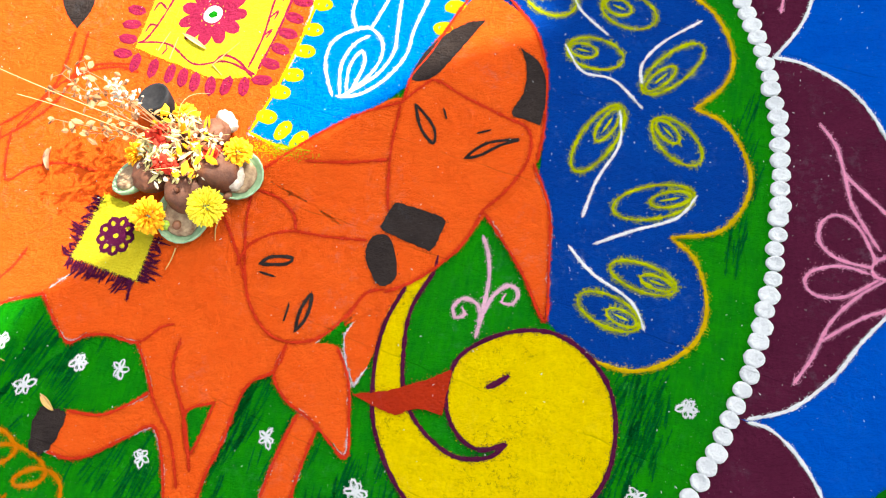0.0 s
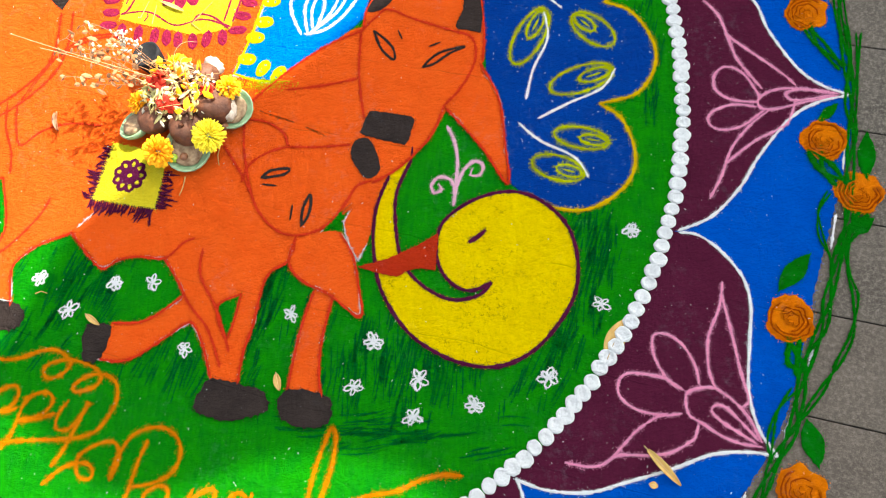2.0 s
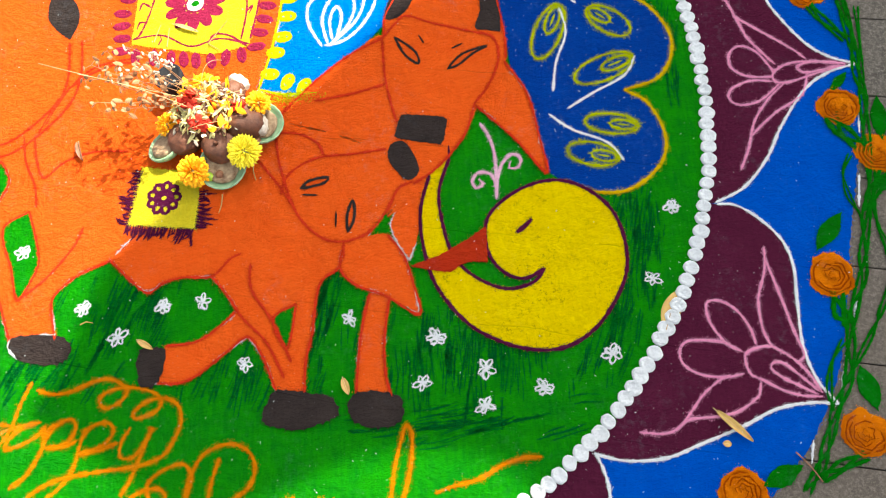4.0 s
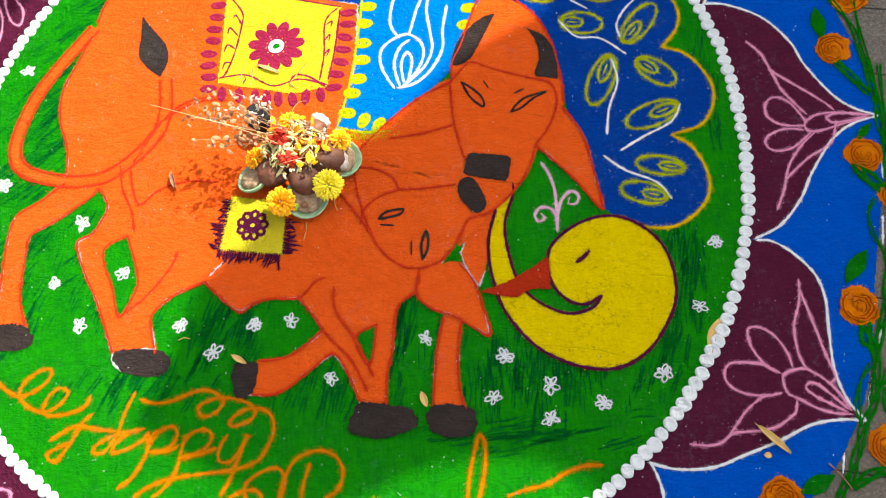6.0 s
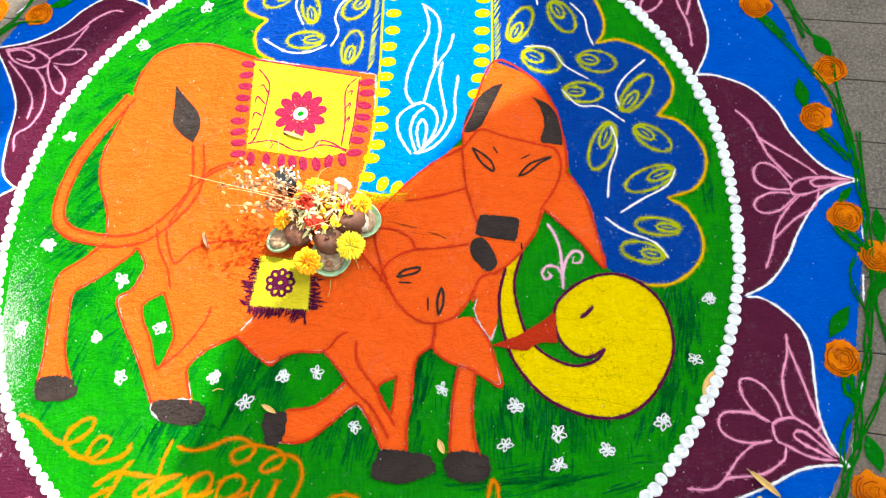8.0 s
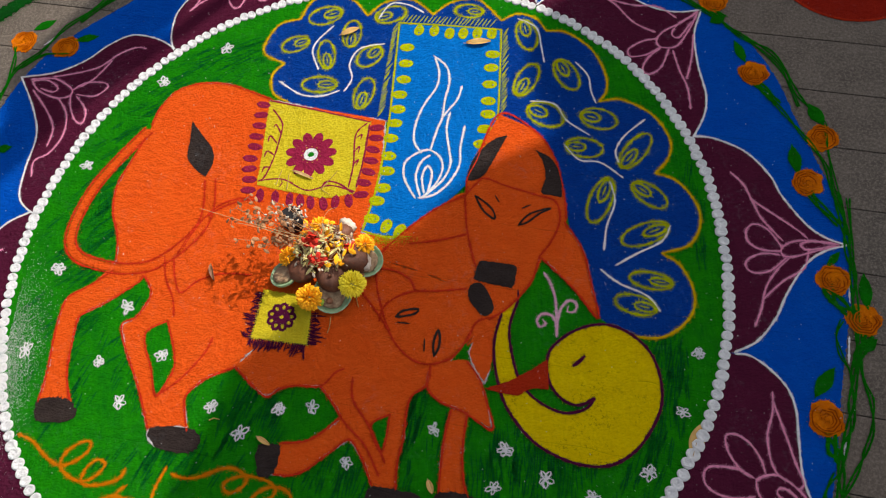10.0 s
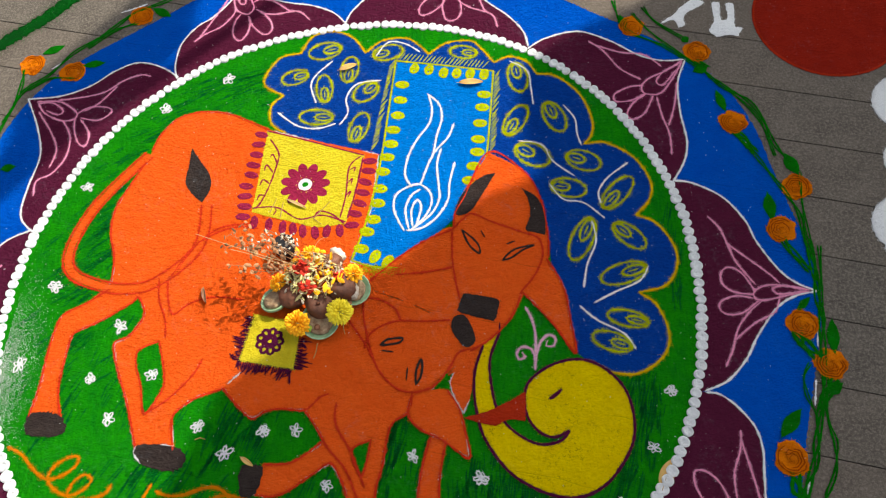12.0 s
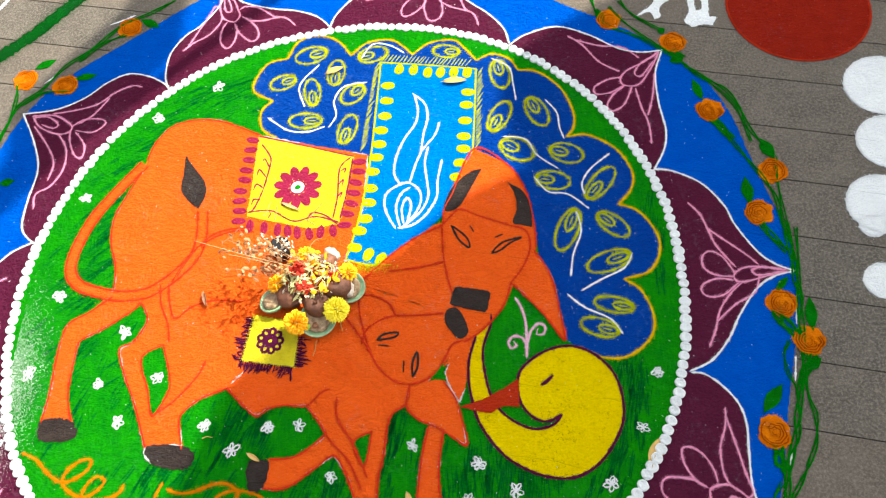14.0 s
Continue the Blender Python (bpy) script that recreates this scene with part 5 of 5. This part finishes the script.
def tuber(xy, z, r, tilt, seed):
    root = thing("tuber", "brown earthy round tuber among the offered flowers", "tuber", "tubers of the offering")
    bm = bmesh.new()
    bmesh.ops.create_icosphere(bm, subdivisions=4, radius=r)
    for v in bm.verts:
        lump = 0.16 * noise.noise(v.co * (0.8 / r) + Vector((seed * 3.1, 0, 0))) + 0.05 * noise.noise(v.co * (3.0 / r)) + 0.012 * math.sin(v.co.z * 420)
        v.co = Vector((v.co.x, v.co.y, v.co.z * 0.86 + r * 0.8)) * (1 + lump)
    body = part("body", bm, SKIN, root)
    bm = bmesh.new()
    bmesh.ops.create_cone(bm, segments=9, radius1=r * 0.16, radius2=r * 0.07, depth=r * 0.3, cap_ends=True, matrix=Matrix.Translation((0, 0, r * 1.66)))
    part("stub", bm, SKIN, body, "dry stem stub")
    return place(root, xy, z, tilt)


def rind_cup(xy, z, r, tilt):
    cup = thing("rind_cup", "pale green rind cup lined with dried cream pulp", "cup", "rind cups round the tubers")
    rind = lathe("rind", [(r * 0.35, 0), (r * 0.78, 0.003), (r, 0.010), (r * 1.04, 0.017), (r * 0.97, 0.0175), (r * 0.9, 0.012)], RIND, cup, squash=0.08, seed=r * 90)
    lathe("pulp", [(r * 0.3, 0.006), (r * 0.72, 0.009), (r * 0.76, 0.014), (r * 0.66, 0.019), (r * 0.5, 0.017), (r * 0.2, 0.015)], PULP, rind, "wrinkled cream pulp", squash=0.3, seed=r * 70)
    return place(cup, xy, z, tilt)


def marigold(xy, z, r, material, label, tilt, seed, count=120, spiky=False):
    head = thing("marigold", label, "flower", "flower heads of the offering")
    q = random.Random(seed)
    verts, faces = [], []
    for i in range(count):
        f = (i + 0.5) / count
        up_a = math.acos(1 - 1.05 * f)
        az = i * 2.39996 + q.uniform(-0.2, 0.2)
        d = Vector((math.sin(up_a) * math.cos(az), math.sin(up_a) * math.sin(az), math.cos(up_a) * 0.8 + 0.12))
        d.normalize()
        side = d.cross(Vector((q.uniform(-0.3, 0.3), q.uniform(-0.3, 0.3), 1))).normalized()
        if side.length < 0.1:
            side = Vector((1, 0, 0))
        nrm = side.cross(d)
        w = r * (0.055 if spiky else 0.12)
        l = r * q.uniform(0.86, 1.08)
        root = d * r * 0.35
        o = len(verts)
        for k, (t, ww, b) in enumerate(((0.0, 0.4, 0), (0.5, 0.9, 0.03), (0.85, 1.0, 0.09), (1.0, 0.35, 0.14))):
            c = root + d * (l - r * 0.35) * t - nrm * r * b * q.uniform(0.5, 1.5)
            verts += [tuple(c - side * w * ww), tuple(c + nrm * w * 0.5), tuple(c + side * w * ww)]
            if k:
                a = o + 3 * k
                faces += [(a - 3, a - 2, a + 1, a), (a - 2, a - 1, a + 2, a + 1)]
    linked("bloom", mesh_of("bloom", verts, faces, material), head)
    lathe("calyx", [(r * 0.2, -r * 0.35), (r * 0.45, -r * 0.1), (r * 0.4, r * 0.2)], RIND, head, n=10)
    return place(head, xy, z, tilt)


def pellets(name, label, category, material, spots, size, seed, flat=0.6, kind="stuff", wide=1.0):
    """A loose heap of small petals or buds as one mass."""
    q = random.Random(seed)
    verts, faces = [], []
    for x, y, z in spots:
        m = pose(x, y, z, q.uniform(-60, 60), q.uniform(-60, 60), q.uniform(0, 360))
        l, w, h = size * q.uniform(0.7, 1.5), size * q.uniform(0.28, 0.5) * wide, size * 0.3 * flat
        o = len(verts)
        for vx, vy, vz in ((-l, 0, 0), (-l * 0.3, -w, h * 0.3), (-l * 0.3, 0, h), (-l * 0.3, w, h * 0.3), (l * 0.5, -w * 0.8, h * 0.6), (l * 0.5, 0, h * 1.4), (l * 0.5, w * 0.8, h * 0.6), (l, 0, h * 0.4), (0, 0, -h)):
            verts.append(tuple(m @ Vector((vx, vy, vz))))
        faces += [tuple(o + i for i in f) for f in ((0, 1, 2), (0, 2, 3), (1, 4, 5, 2), (2, 5, 6, 3), (4, 7, 5), (5, 7, 6), (0, 8, 1), (0, 3, 8), (1, 8, 4), (3, 6, 8), (4, 8, 7), (6, 7, 8))]
    return tagged(new(name, mesh_of(name, verts, faces, material)), label, category, kind=kind)


def tube(pts, r0, r1, n=5):
    verts, faces = [], []
    for i, p in enumerate(pts):
        d = (pts[min(i + 1, len(pts) - 1)] - pts[max(i - 1, 0)]).normalized()
        s = d.cross(Vector((0.3, 0.2, 1))).normalized()
        u = s.cross(d)
        r = r0 + (r1 - r0) * i / (len(pts) - 1)
        verts += [tuple(p + (s * math.cos(2 * math.pi * k / n) + u * math.sin(2 * math.pi * k / n)) * r) for k in range(n)]
    for i in range(len(pts) - 1):
        faces += [(i * n + k, i * n + (k + 1) % n, (i + 1) * n + (k + 1) % n, (i + 1) * n + k) for k in range(n)]
    return verts, faces


def arc(a, b, lift, n=10, bow=0.0):
    a, b = Vector(a), Vector(b)
    s = (b - a).cross(Vector((0, 0, 1)))
    return [a.lerp(b, t) + Vector((0, 0, lift * 4 * t * (1 - t))) + s * bow * 4 * t * (1 - t) for t in [i / n for i in range(n + 1)]]


HEAP = [(-0.060, 0.011)][0]
for (xy, r, tilt) in (([(-0.140, -0.032)][0], 0.030, (-12, -16, 0)), ([(-0.048, -0.072)][0], 0.037, (14, 4, 0)), ([(0.010, -0.004)][0], 0.035, (4, 16, 0))):
    rind_cup(xy, 0.006, r, tilt)
tuber([(-0.102, -0.025)][0], 0.006, 0.028, (-4, -10, 0), 1)
tuber([(-0.047, -0.044)][0], 0.006, 0.028, (8, 0, 0), 2)
tuber([(-0.013, -0.004)][0], 0.006, 0.030, (4, 16, 0), 3)
tuber([(-0.036, 0.041)][0], 0.014, 0.024, (-10, 10, 0), 4)
tuber([(-0.086, 0.020)][0], 0.016, 0.027, (-6, -6, 0), 5)
lamp = thing("iron_lamp", "small soot-black iron lamp bowl beside the tubers", "lamp")
lathe("bowl", [(0.012, 0), (0.018, 0.012), (0.023, 0.034), (0.0245, 0.045), (0.021, 0.045), (0.012, 0.036)], SOOT, lamp)
place(lamp, [(-0.131, 0.080)][0], 0.0, (-6, -6, 0))
for xy, turn, s in (([(-0.022, 0.070)][0], -38, 1.1), ([(0.016, -0.012)][0], -80, 1.1)):
    shell = thing("ribbed_slice", "white ribbed dried slice propped against the tubers", "dried slice", "dried slices of the offering")
    bm = bmesh.new()
    bmesh.ops.create_uvsphere(bm, u_segments=24, v_segments=10, radius=0.018 * s)
    for v in bm.verts:
        v.co = Vector((v.co.x, v.co.y * 0.62, v.co.z * 0.6))
        v.co *= 1 + 0.09 * math.sin(v.co.x * 950 / s)
    part("slice", bm, SHELL, shell)
    place(shell, xy, 0.026, (10, 0, turn))
marigold([(-0.005, -0.063)][0], 0.036, 0.027, FLORET_YELLOW, "full lemon yellow chrysanthemum head against the tubers", (14, 8, 0), 3, 260, True)
marigold([(-0.088, -0.084)][0], 0.028, 0.026, FLORET_ORANGE, "golden orange marigold head leaning on the cups", (24, -8, 0), 4, 130)
marigold([(-0.134, 0.001)][0], 0.030, 0.021, FLORET_ORANGE, "small golden marigold tucked beside the tubers", (-6, -28, 0), 5, 90)
marigold([(0.015, 0.020)][0], 0.036, 0.021, FLORET_ORANGE, "orange yellow marigold tucked behind the tubers", (-10, 20, 0), 6, 100)
marigold([(-0.074, 0.062)][0], 0.044, 0.018, FLORET_ORANGE, "small orange marigold on the far tubers", (-16, 0, 0), 7, 80)
for xy, mat, label, r in (([(-0.067, -0.091)][0], LIMEFRUIT, "round lime green berry beside the cup", 0.0075), ([(-0.051, -0.089)][0], NUT, "round brown nut beside the cup", 0.0070), ([(0.006, -0.024)][0], NUT, "round brown nut against the tubers", 0.0068), ([(0.009, -0.037)][0], NUT, "round brown nut on the rind cup", 0.0065)):
    ob = thing("nut" if mat is NUT else "berry", label, "nut" if mat is NUT else "berry")
    bm = bmesh.new()
    bmesh.ops.create_icosphere(bm, subdivisions=2, radius=r)
    for v in bm.verts:
        v.co *= 1 + 0.08 * noise.noise(v.co * 200)
    part("body", bm, mat, ob)
    place(ob, xy, 0.018)


def heap_spots(n, cx, cy, rx, ry, z0, z1, seed):
    q = random.Random(seed)
    out = []
    for _ in range(n):
        a, f = q.uniform(0, 6.28), math.sqrt(q.random())
        out.append((cx + rx * f * math.cos(a), cy + ry * f * math.sin(a), z0 + (z1 - z0) * (1 - f * f) + q.uniform(-0.006, 0.006)))
    return out


hx, hy = HEAP
pellets("cream_petals", "heap of cream and pale yellow petals on the tubers", "petals", CREAM, heap_spots(120, hx - 0.006, hy - 0.002, 0.056, 0.050, 0.048, 0.076, 11), 0.0092, 1, wide=0.75)
pellets("white_petals", "loose papery white buds strewn over the tubers", "petals", BUD, heap_spots(60, hx - 0.002, hy - 0.006, 0.064, 0.058, 0.046, 0.080, 12), 0.0046, 2, wide=1.2)
pellets("red_petals", "bright red petals among the cream flowers", "petals", RED_PETAL, heap_spots(26, hx - 0.022, hy + 0.002, 0.018, 0.016, 0.070, 0.084, 13) + heap_spots(22, hx - 0.012, hy - 0.03, 0.018, 0.010, 0.060, 0.070, 14) + heap_spots(14, hx + 0.05, hy - 0.006, 0.01, 0.008, 0.052, 0.06, 15), 0.0085, 3, wide=1.6)
pellets("brown_petals", "dried brown petals and husks among the flowers", "petals", NUT, heap_spots(120, hx, hy, 0.055, 0.050, 0.044, 0.066, 18), 0.0070, 14)
pellets("orange_petals", "orange petals caught on the brown tubers", "petals", FLORET_ORANGE, heap_spots(16, hx + 0.03, hy - 0.02, 0.03, 0.03, 0.064, 0.072, 16) + heap_spots(26, hx - 0.01, hy + 0.02, 0.05, 0.04, 0.056, 0.074, 17), 0.0080, 4, wide=1.3)
q = random.Random(5)
for b, lift, n_buds in (((-0.124, 0.037, 0.196), 0.02, 17), ((-0.198, 0.045, 0.100), 0.03, 16), ((-0.098, 0.034, 0.185), 0.02, 14)):
    sprig_ob = thing("dry_sprig", "thin dry straw sprig with tiny white papery buds", "dried sprig", "dry sprigs of the offering")
    line = arc((hx + q.uniform(-0.01, 0.01), hy + q.uniform(-0.01, 0.01), 0.062), b, lift, 14, q.uniform(-0.12, 0.12))
    geos = [tube(line, 0.0006, 0.0004)]
    spots = []
    for _ in range(n_buds):
        p = line[q.randint(4, 14)]
        d = Vector((q.uniform(-1, 1), q.uniform(-1, 1), q.uniform(-0.6, 0.8))) * 0.013
        geos.append(tube([p, p + d * 0.6, p + d], 0.0004, 0.0003, 3))
        spots.append(tuple(p + d))
    linked("stem", mesh_of("stem", *joined(geos), CHAFF, True), sprig_ob)
    buds = pellets("bud_spray", "tiny papery white buds", "", BUD, spots, 0.0040, 6, 1.6, wide=1.4)
    buds.parent = sprig_ob
for b, lift in (((-0.262, 0.034, 0.185), 0.006), ((-0.176, -0.017, 0.221), 0.012)):
    straw = thing("straw", "long thin dry straw leaning on the offering", "straw", "straws of the offering")
    linked("stalk", mesh_of("stalk", *tube(arc((hx - 0.01, hy + q.uniform(-0.012, 0.012), 0.062), b, lift, 10, q.uniform(-0.05, 0.05)), 0.0006, 0.0004), STRAW, True), straw)
for _ in range(16):
    a = Vector((hx + q.uniform(-0.03, 0.03), hy + q.uniform(-0.03, 0.03), 0.06))
    d = Vector((q.uniform(-1, 0.7), q.uniform(-0.7, 1), 0)).normalized() * q.uniform(0.03, 0.075)
    straw = thing("grass_stalk", "fine dry grass stalk among the flowers", "straw", "grass stalks of the offering")
    linked("stalk", mesh_of("stalk", *tube(arc(a, a + d + Vector((0, 0, q.uniform(-0.02, 0.02))), q.uniform(0.005, 0.03), 8, q.uniform(-0.2, 0.2)), 0.0005, 0.0003, 4), STRAW, True), straw)

# dry leafy sprigs added between tubers and sun, to cast shade at these spots
for (x, y), h in zip([(-0.305, -0.043), (-0.298, -0.010), (-0.275, 0.019), (-0.254, -0.031), (-0.283, -0.071), (-0.225, 0.019), (-0.235, -0.061)], (0.13, 0.125, 0.12, 0.11, 0.12, 0.10, 0.10)):
    leafy = thing("leafy_sprig", "dry leafy sprig added above the tubers to cast shade", "dried sprig", "leafy sprigs of the offering")
    tip = (x + SUN_DIR.x / SUN_DIR.z * h, y + SUN_DIR.y / SUN_DIR.z * h, h)
    line = arc((hx - 0.01, hy + q.uniform(-0.015, 0.015), 0.06), tip, 0.010, 12, q.uniform(-0.1, 0.1))
    geos, spots = [tube(line, 0.0007, 0.0005, 4)], []
    for k in (4, 5, 6, 7, 8, 8, 9, 9, 10, 10, 11, 11, 12, 12):
        d = Vector((q.uniform(-1, 1), q.uniform(-1, 1), q.uniform(-0.3, 0.6))).normalized() * q.uniform(0.006, 0.014)
        geos.append(tube([line[k], line[k] + d * 0.5, line[k] + d], 0.0006, 0.0005, 3))
        spots.append(tuple(line[k] + d))
    linked("stem", mesh_of("stem", *joined(geos), CHAFF, True), leafy)
    leaves = pellets("leaves", "papery dry brown leaves", "", CHAFF, spots, 0.0060, 30 + int(h * 1000), 0.8, wide=1.5)
    leaves.parent = leafy

# ---- fallen leaves and bits ----


def fallen_leaf(base, tip, width, z, curl, material=DRY_LEAF, label="dry yellow-brown fallen leaf lying on the powder"):
    ob = thing("fallen_leaf", label, "leaf", "fallen leaves")
    a, b = Vector(base), Vector(tip)
    d = b - a
    s = Vector((-d.y, d.x)).normalized()
    verts, faces = [], []
    n = 10
    for i in range(n + 1):
        t = i / n
        w = width * math.sin(math.pi * min(1, t * 0.94 + 0.06)) ** 0.8 + 0.0004
        h = z + curl * math.sin(math.pi * t) * 0.6
        for u in (-1, -0.5, 0, 0.5, 1):
            p = a + d * t + s * w * u
            verts.append((p.x, p.y, h + curl * u * u * 0.8))
    for i in range(n):
        faces += [(i * 5 + k, (i + 1) * 5 + k, (i + 1) * 5 + k + 1, i * 5 + k + 1) for k in range(4)]
    me = up(mesh_of("blade", verts, faces, material, True))
    blade = linked("blade", me, ob)
    thick = blade.modifiers.new("thick", "SOLIDIFY")
    thick.thickness = 0.0006
    linked("midrib", mesh_of("midrib", *tube([Vector((*(a + d * t), z + curl * math.sin(math.pi * max(0, min(1, t))) * 0.6 + 0.0008)) for t in (-0.12, 0, 0.3, 0.6, 0.95)], 0.0008, 0.0003, 4), STRAW, True), ob)
    return ob


P = [(0.600, -0.388), (0.622, -0.334), (0.649, -0.505), (0.688, -0.547)]
fallen_leaf(P[0], P[1], 0.013, 0.0020, 0.0004)
fallen_leaf(P[2], P[3], 0.0048, 0.0035, 0.004)
P = [(0.222, 0.529), (0.277, 0.530), (-0.066, 0.573), (-0.025, 0.589), (-0.148, 0.212), (-0.088, 0.183), (-0.301, -0.000),
        (-0.290, -0.033), (0.570, 0.770), (0.576, 0.762)]
fallen_leaf(P[0], P[1], 0.008, 0.006, 0.004)
fallen_leaf(P[2], P[3], 0.008, 0.005, 0.003)
fallen_leaf(P[4], tuple(P[4][k] + (P[5][k] - P[4][k]) * 0.7 for k in (0, 1)), 0.0026, 0.006, 0.003, STRAW, "fallen cream petal on the yellow blanket")
fallen_leaf(P[6], P[7], 0.0035, 0.005, 0.008, NUT, "curled brown dry leaf on the orange powder")
P = [(-0.171, -0.344), (-0.147, -0.359), (0.140, -0.424), (0.148, -0.447), (0.650, -0.547), (0.660, -0.549)]
fallen_leaf(P[0], P[1], 0.004, 0.006, 0.003, DRY_LEAF, "small curled dry leaf scrap by the hoof")
fallen_leaf(P[2], P[3], 0.005, 0.006, 0.003, DRY_LEAF, "small curled dry leaf scrap by the hoof")
fallen_leaf(P[4], P[5], 0.004, 0.004, 0.002)
for pts in ([(0.001, -0.063), (-0.001, -0.082), (0.004, -0.099)], [(-0.050, -0.118), (-0.051, -0.136), (-0.055, -0.150)], [(-0.265, -0.312), (-0.256, -0.308), (-0.245, -0.311)], [(-0.184, 0.181), (-0.174, 0.216)], [(-0.160, 0.169), (-0.158, 0.207)], [(-0.087, 0.166), (-0.055, 0.208)], [(-0.087, 0.166), (-0.067, 0.151)]):
    bit = thing("twig", "thin dry yellowish twig scrap on the powder", "twig", "twig scraps")
    linked("stalk", mesh_of("stalk", *tube([Vector((x, y, 0.0062)) for x, y in flow(pts, False, 0.006)], 0.0011, 0.0006, 4), DRY_LEAF, True), bit)
twig = thing("twig", "thin curved brown twig on the blue border", "twig", "twig scraps")
linked("stalk", mesh_of("stalk", *tube([Vector((p.x, p.y, 0.003)) for p in flow([(0.740, -0.564), (0.755, -0.583), (0.766, -0.603)], False, 0.006)], 0.0012, 0.0008, 4), NUT, True), twig)

# ---- loose chalk grains and the smudge of spilt white powder ----
q = random.Random(21)
spots = []
for _ in range(620):
    a, r = q.uniform(0, 2 * math.pi), 0.95 * math.sqrt(q.random())
    spots.append((r * math.cos(a), r * math.sin(a), 0.0056))
pellets("chalk_specks", "loose pale chalk grains scattered over the drawing", "chalk grains", WHITE, spots, 0.0014, 8, 1.0)
sm = [(-0.693, -0.199)][0]
yx, yy = [(0.056, 0.041)][0]
dust = [(yx - 0.012 + q.gauss(0, 0.028), yy + q.gauss(0, 0.007) + 0.004, 0.0044) for _ in range(600)]
pellets("yellow_dust", "loose lime yellow powder dusted below the panel", "chalk grains", LIME, dust, 0.0013, 19, 0.6)
spots = [(sm[0] + abs(q.gauss(0, 0.034)), sm[1] + q.gauss(0, 0.085), 0.0022) for _ in range(6500)]
pellets("white_smudge", "spilt white powder dusting beside the ring", "chalk grains", WHITE, spots, 0.0008, 9, 0.5)

# ---- unseen sheets added to shade part of the drawing, held high beside it ----
SHADE = [(1.15, 1.35, 1)] + [(0.863, 0.984, 1), (0.694, 0.802), (0.596, 0.745), (0.507, 0.691), (0.418, 0.625), (0.373, 0.550), (0.371, 0.433),
        (0.415, 0.283, 1), (0.236, 0.193), (0.111, 0.076), (0.039, 0.023), (-0.077, -0.079), (-0.199, -0.179), (-0.233, -0.216),
        (-0.289, -0.384), (-0.333, -0.430, 1)] + [(-0.096, -0.582, 1), (-0.006, -0.586), (0.138, -0.534), (0.218, -0.521), (0.329, -0.530), (0.401, -0.569), (0.420, -0.610, 1)] + [(0.499, -0.681, 1)] + [(1.6, -1.1, 1), (2.2, 0.2, 1), (1.9, 1.3, 1)]
SHADE_FAR = [(-0.945, 0.123, 1), (-0.830, 0.189), (-0.745, 0.290), (-0.650, 0.428), (-0.551, 0.548), (-0.463, 0.667), (-0.450, 0.807), (-0.445, 1.008, 1),
             (-0.56, 1.00, 1), (-0.60, 0.86), (-0.70, 0.72), (-0.77, 0.63), (-0.84, 0.52), (-0.82, 0.40), (-0.86, 0.29), (-0.98, 0.18, 1)]
HIGH = 3.4
# each sheet is the wanted shadow outline moved up along the sun
shift = SUN_DIR * (HIGH / SUN_DIR.z)
for outline, posts in ((SHADE, ((1.56, -1.02), (2.12, 0.2), (1.84, 1.24), (1.1, 1.2))), (SHADE_FAR, ((-0.50, 0.97), (-0.94, 0.16)))):
    canopy = thing("canopy", "unseen grey sheet added high up to cast shade", "canopy", "canopies beside the drawing")
    top = [p + Vector((shift.x, shift.y)) for p in flow(outline, True, 0.03)]
    n = len(top)
    me = mesh_of("canvas", [(p.x, p.y, HIGH) for p in top] + [(p.x, p.y, HIGH + 0.02) for p in top], [tuple(range(n)), tuple(range(2 * n - 1, n - 1, -1))] + [(i, (i + 1) % n, n + (i + 1) % n, n + i) for i in range(n)], CASTER_GREY)
    linked("canvas", me, canopy)
    # posts added only to hold the sheet up
    for x, y in posts:
        post = bmesh.new()
        bmesh.ops.create_cone(post, segments=12, radius1=0.02, radius2=0.02, depth=HIGH, cap_ends=True, matrix=Matrix.Translation((x + shift.x, y + shift.y, HIGH / 2)))
        part("post", post, SOOT, canopy, "post added under the unseen shade sheet")

# ---- paving slabs ----
pavement = thing("pavement", "long grey-brown stone paving strips with dark joints", "pavement", kind="structure")
kerf = 0.0016
length = 3.1
slab = bmesh.new()
bmesh.ops.create_cube(slab, size=1.0, matrix=Matrix.Translation((0, 0, -0.02)) @ Matrix.Diagonal((length - kerf, JOINT_PITCH - kerf, 0.04, 1)))
bmesh.ops.bevel(slab, geom=slab.edges[:], offset=0.0010, segments=1, affect="EDGES")
slab_mesh = bpy.data.meshes.new("paving_slab")
slab.to_mesh(slab_mesh)
slab.free()
slab_mesh.materials.append(STONE)
for row in range(-24, 25):
    for col in range(-2, 3):
        s = linked("paving_slab", slab_mesh, pavement)
        x, y = (col + 0.31 * (row % 3)) * length, row * JOINT_PITCH + JOINT_AT
        c, sn = math.cos(JOINT_TURN), math.sin(JOINT_TURN)
        s.matrix_basis = pose(c * x - sn * y, sn * x + c * y, 0.0, 0, 0, math.degrees(JOINT_TURN))
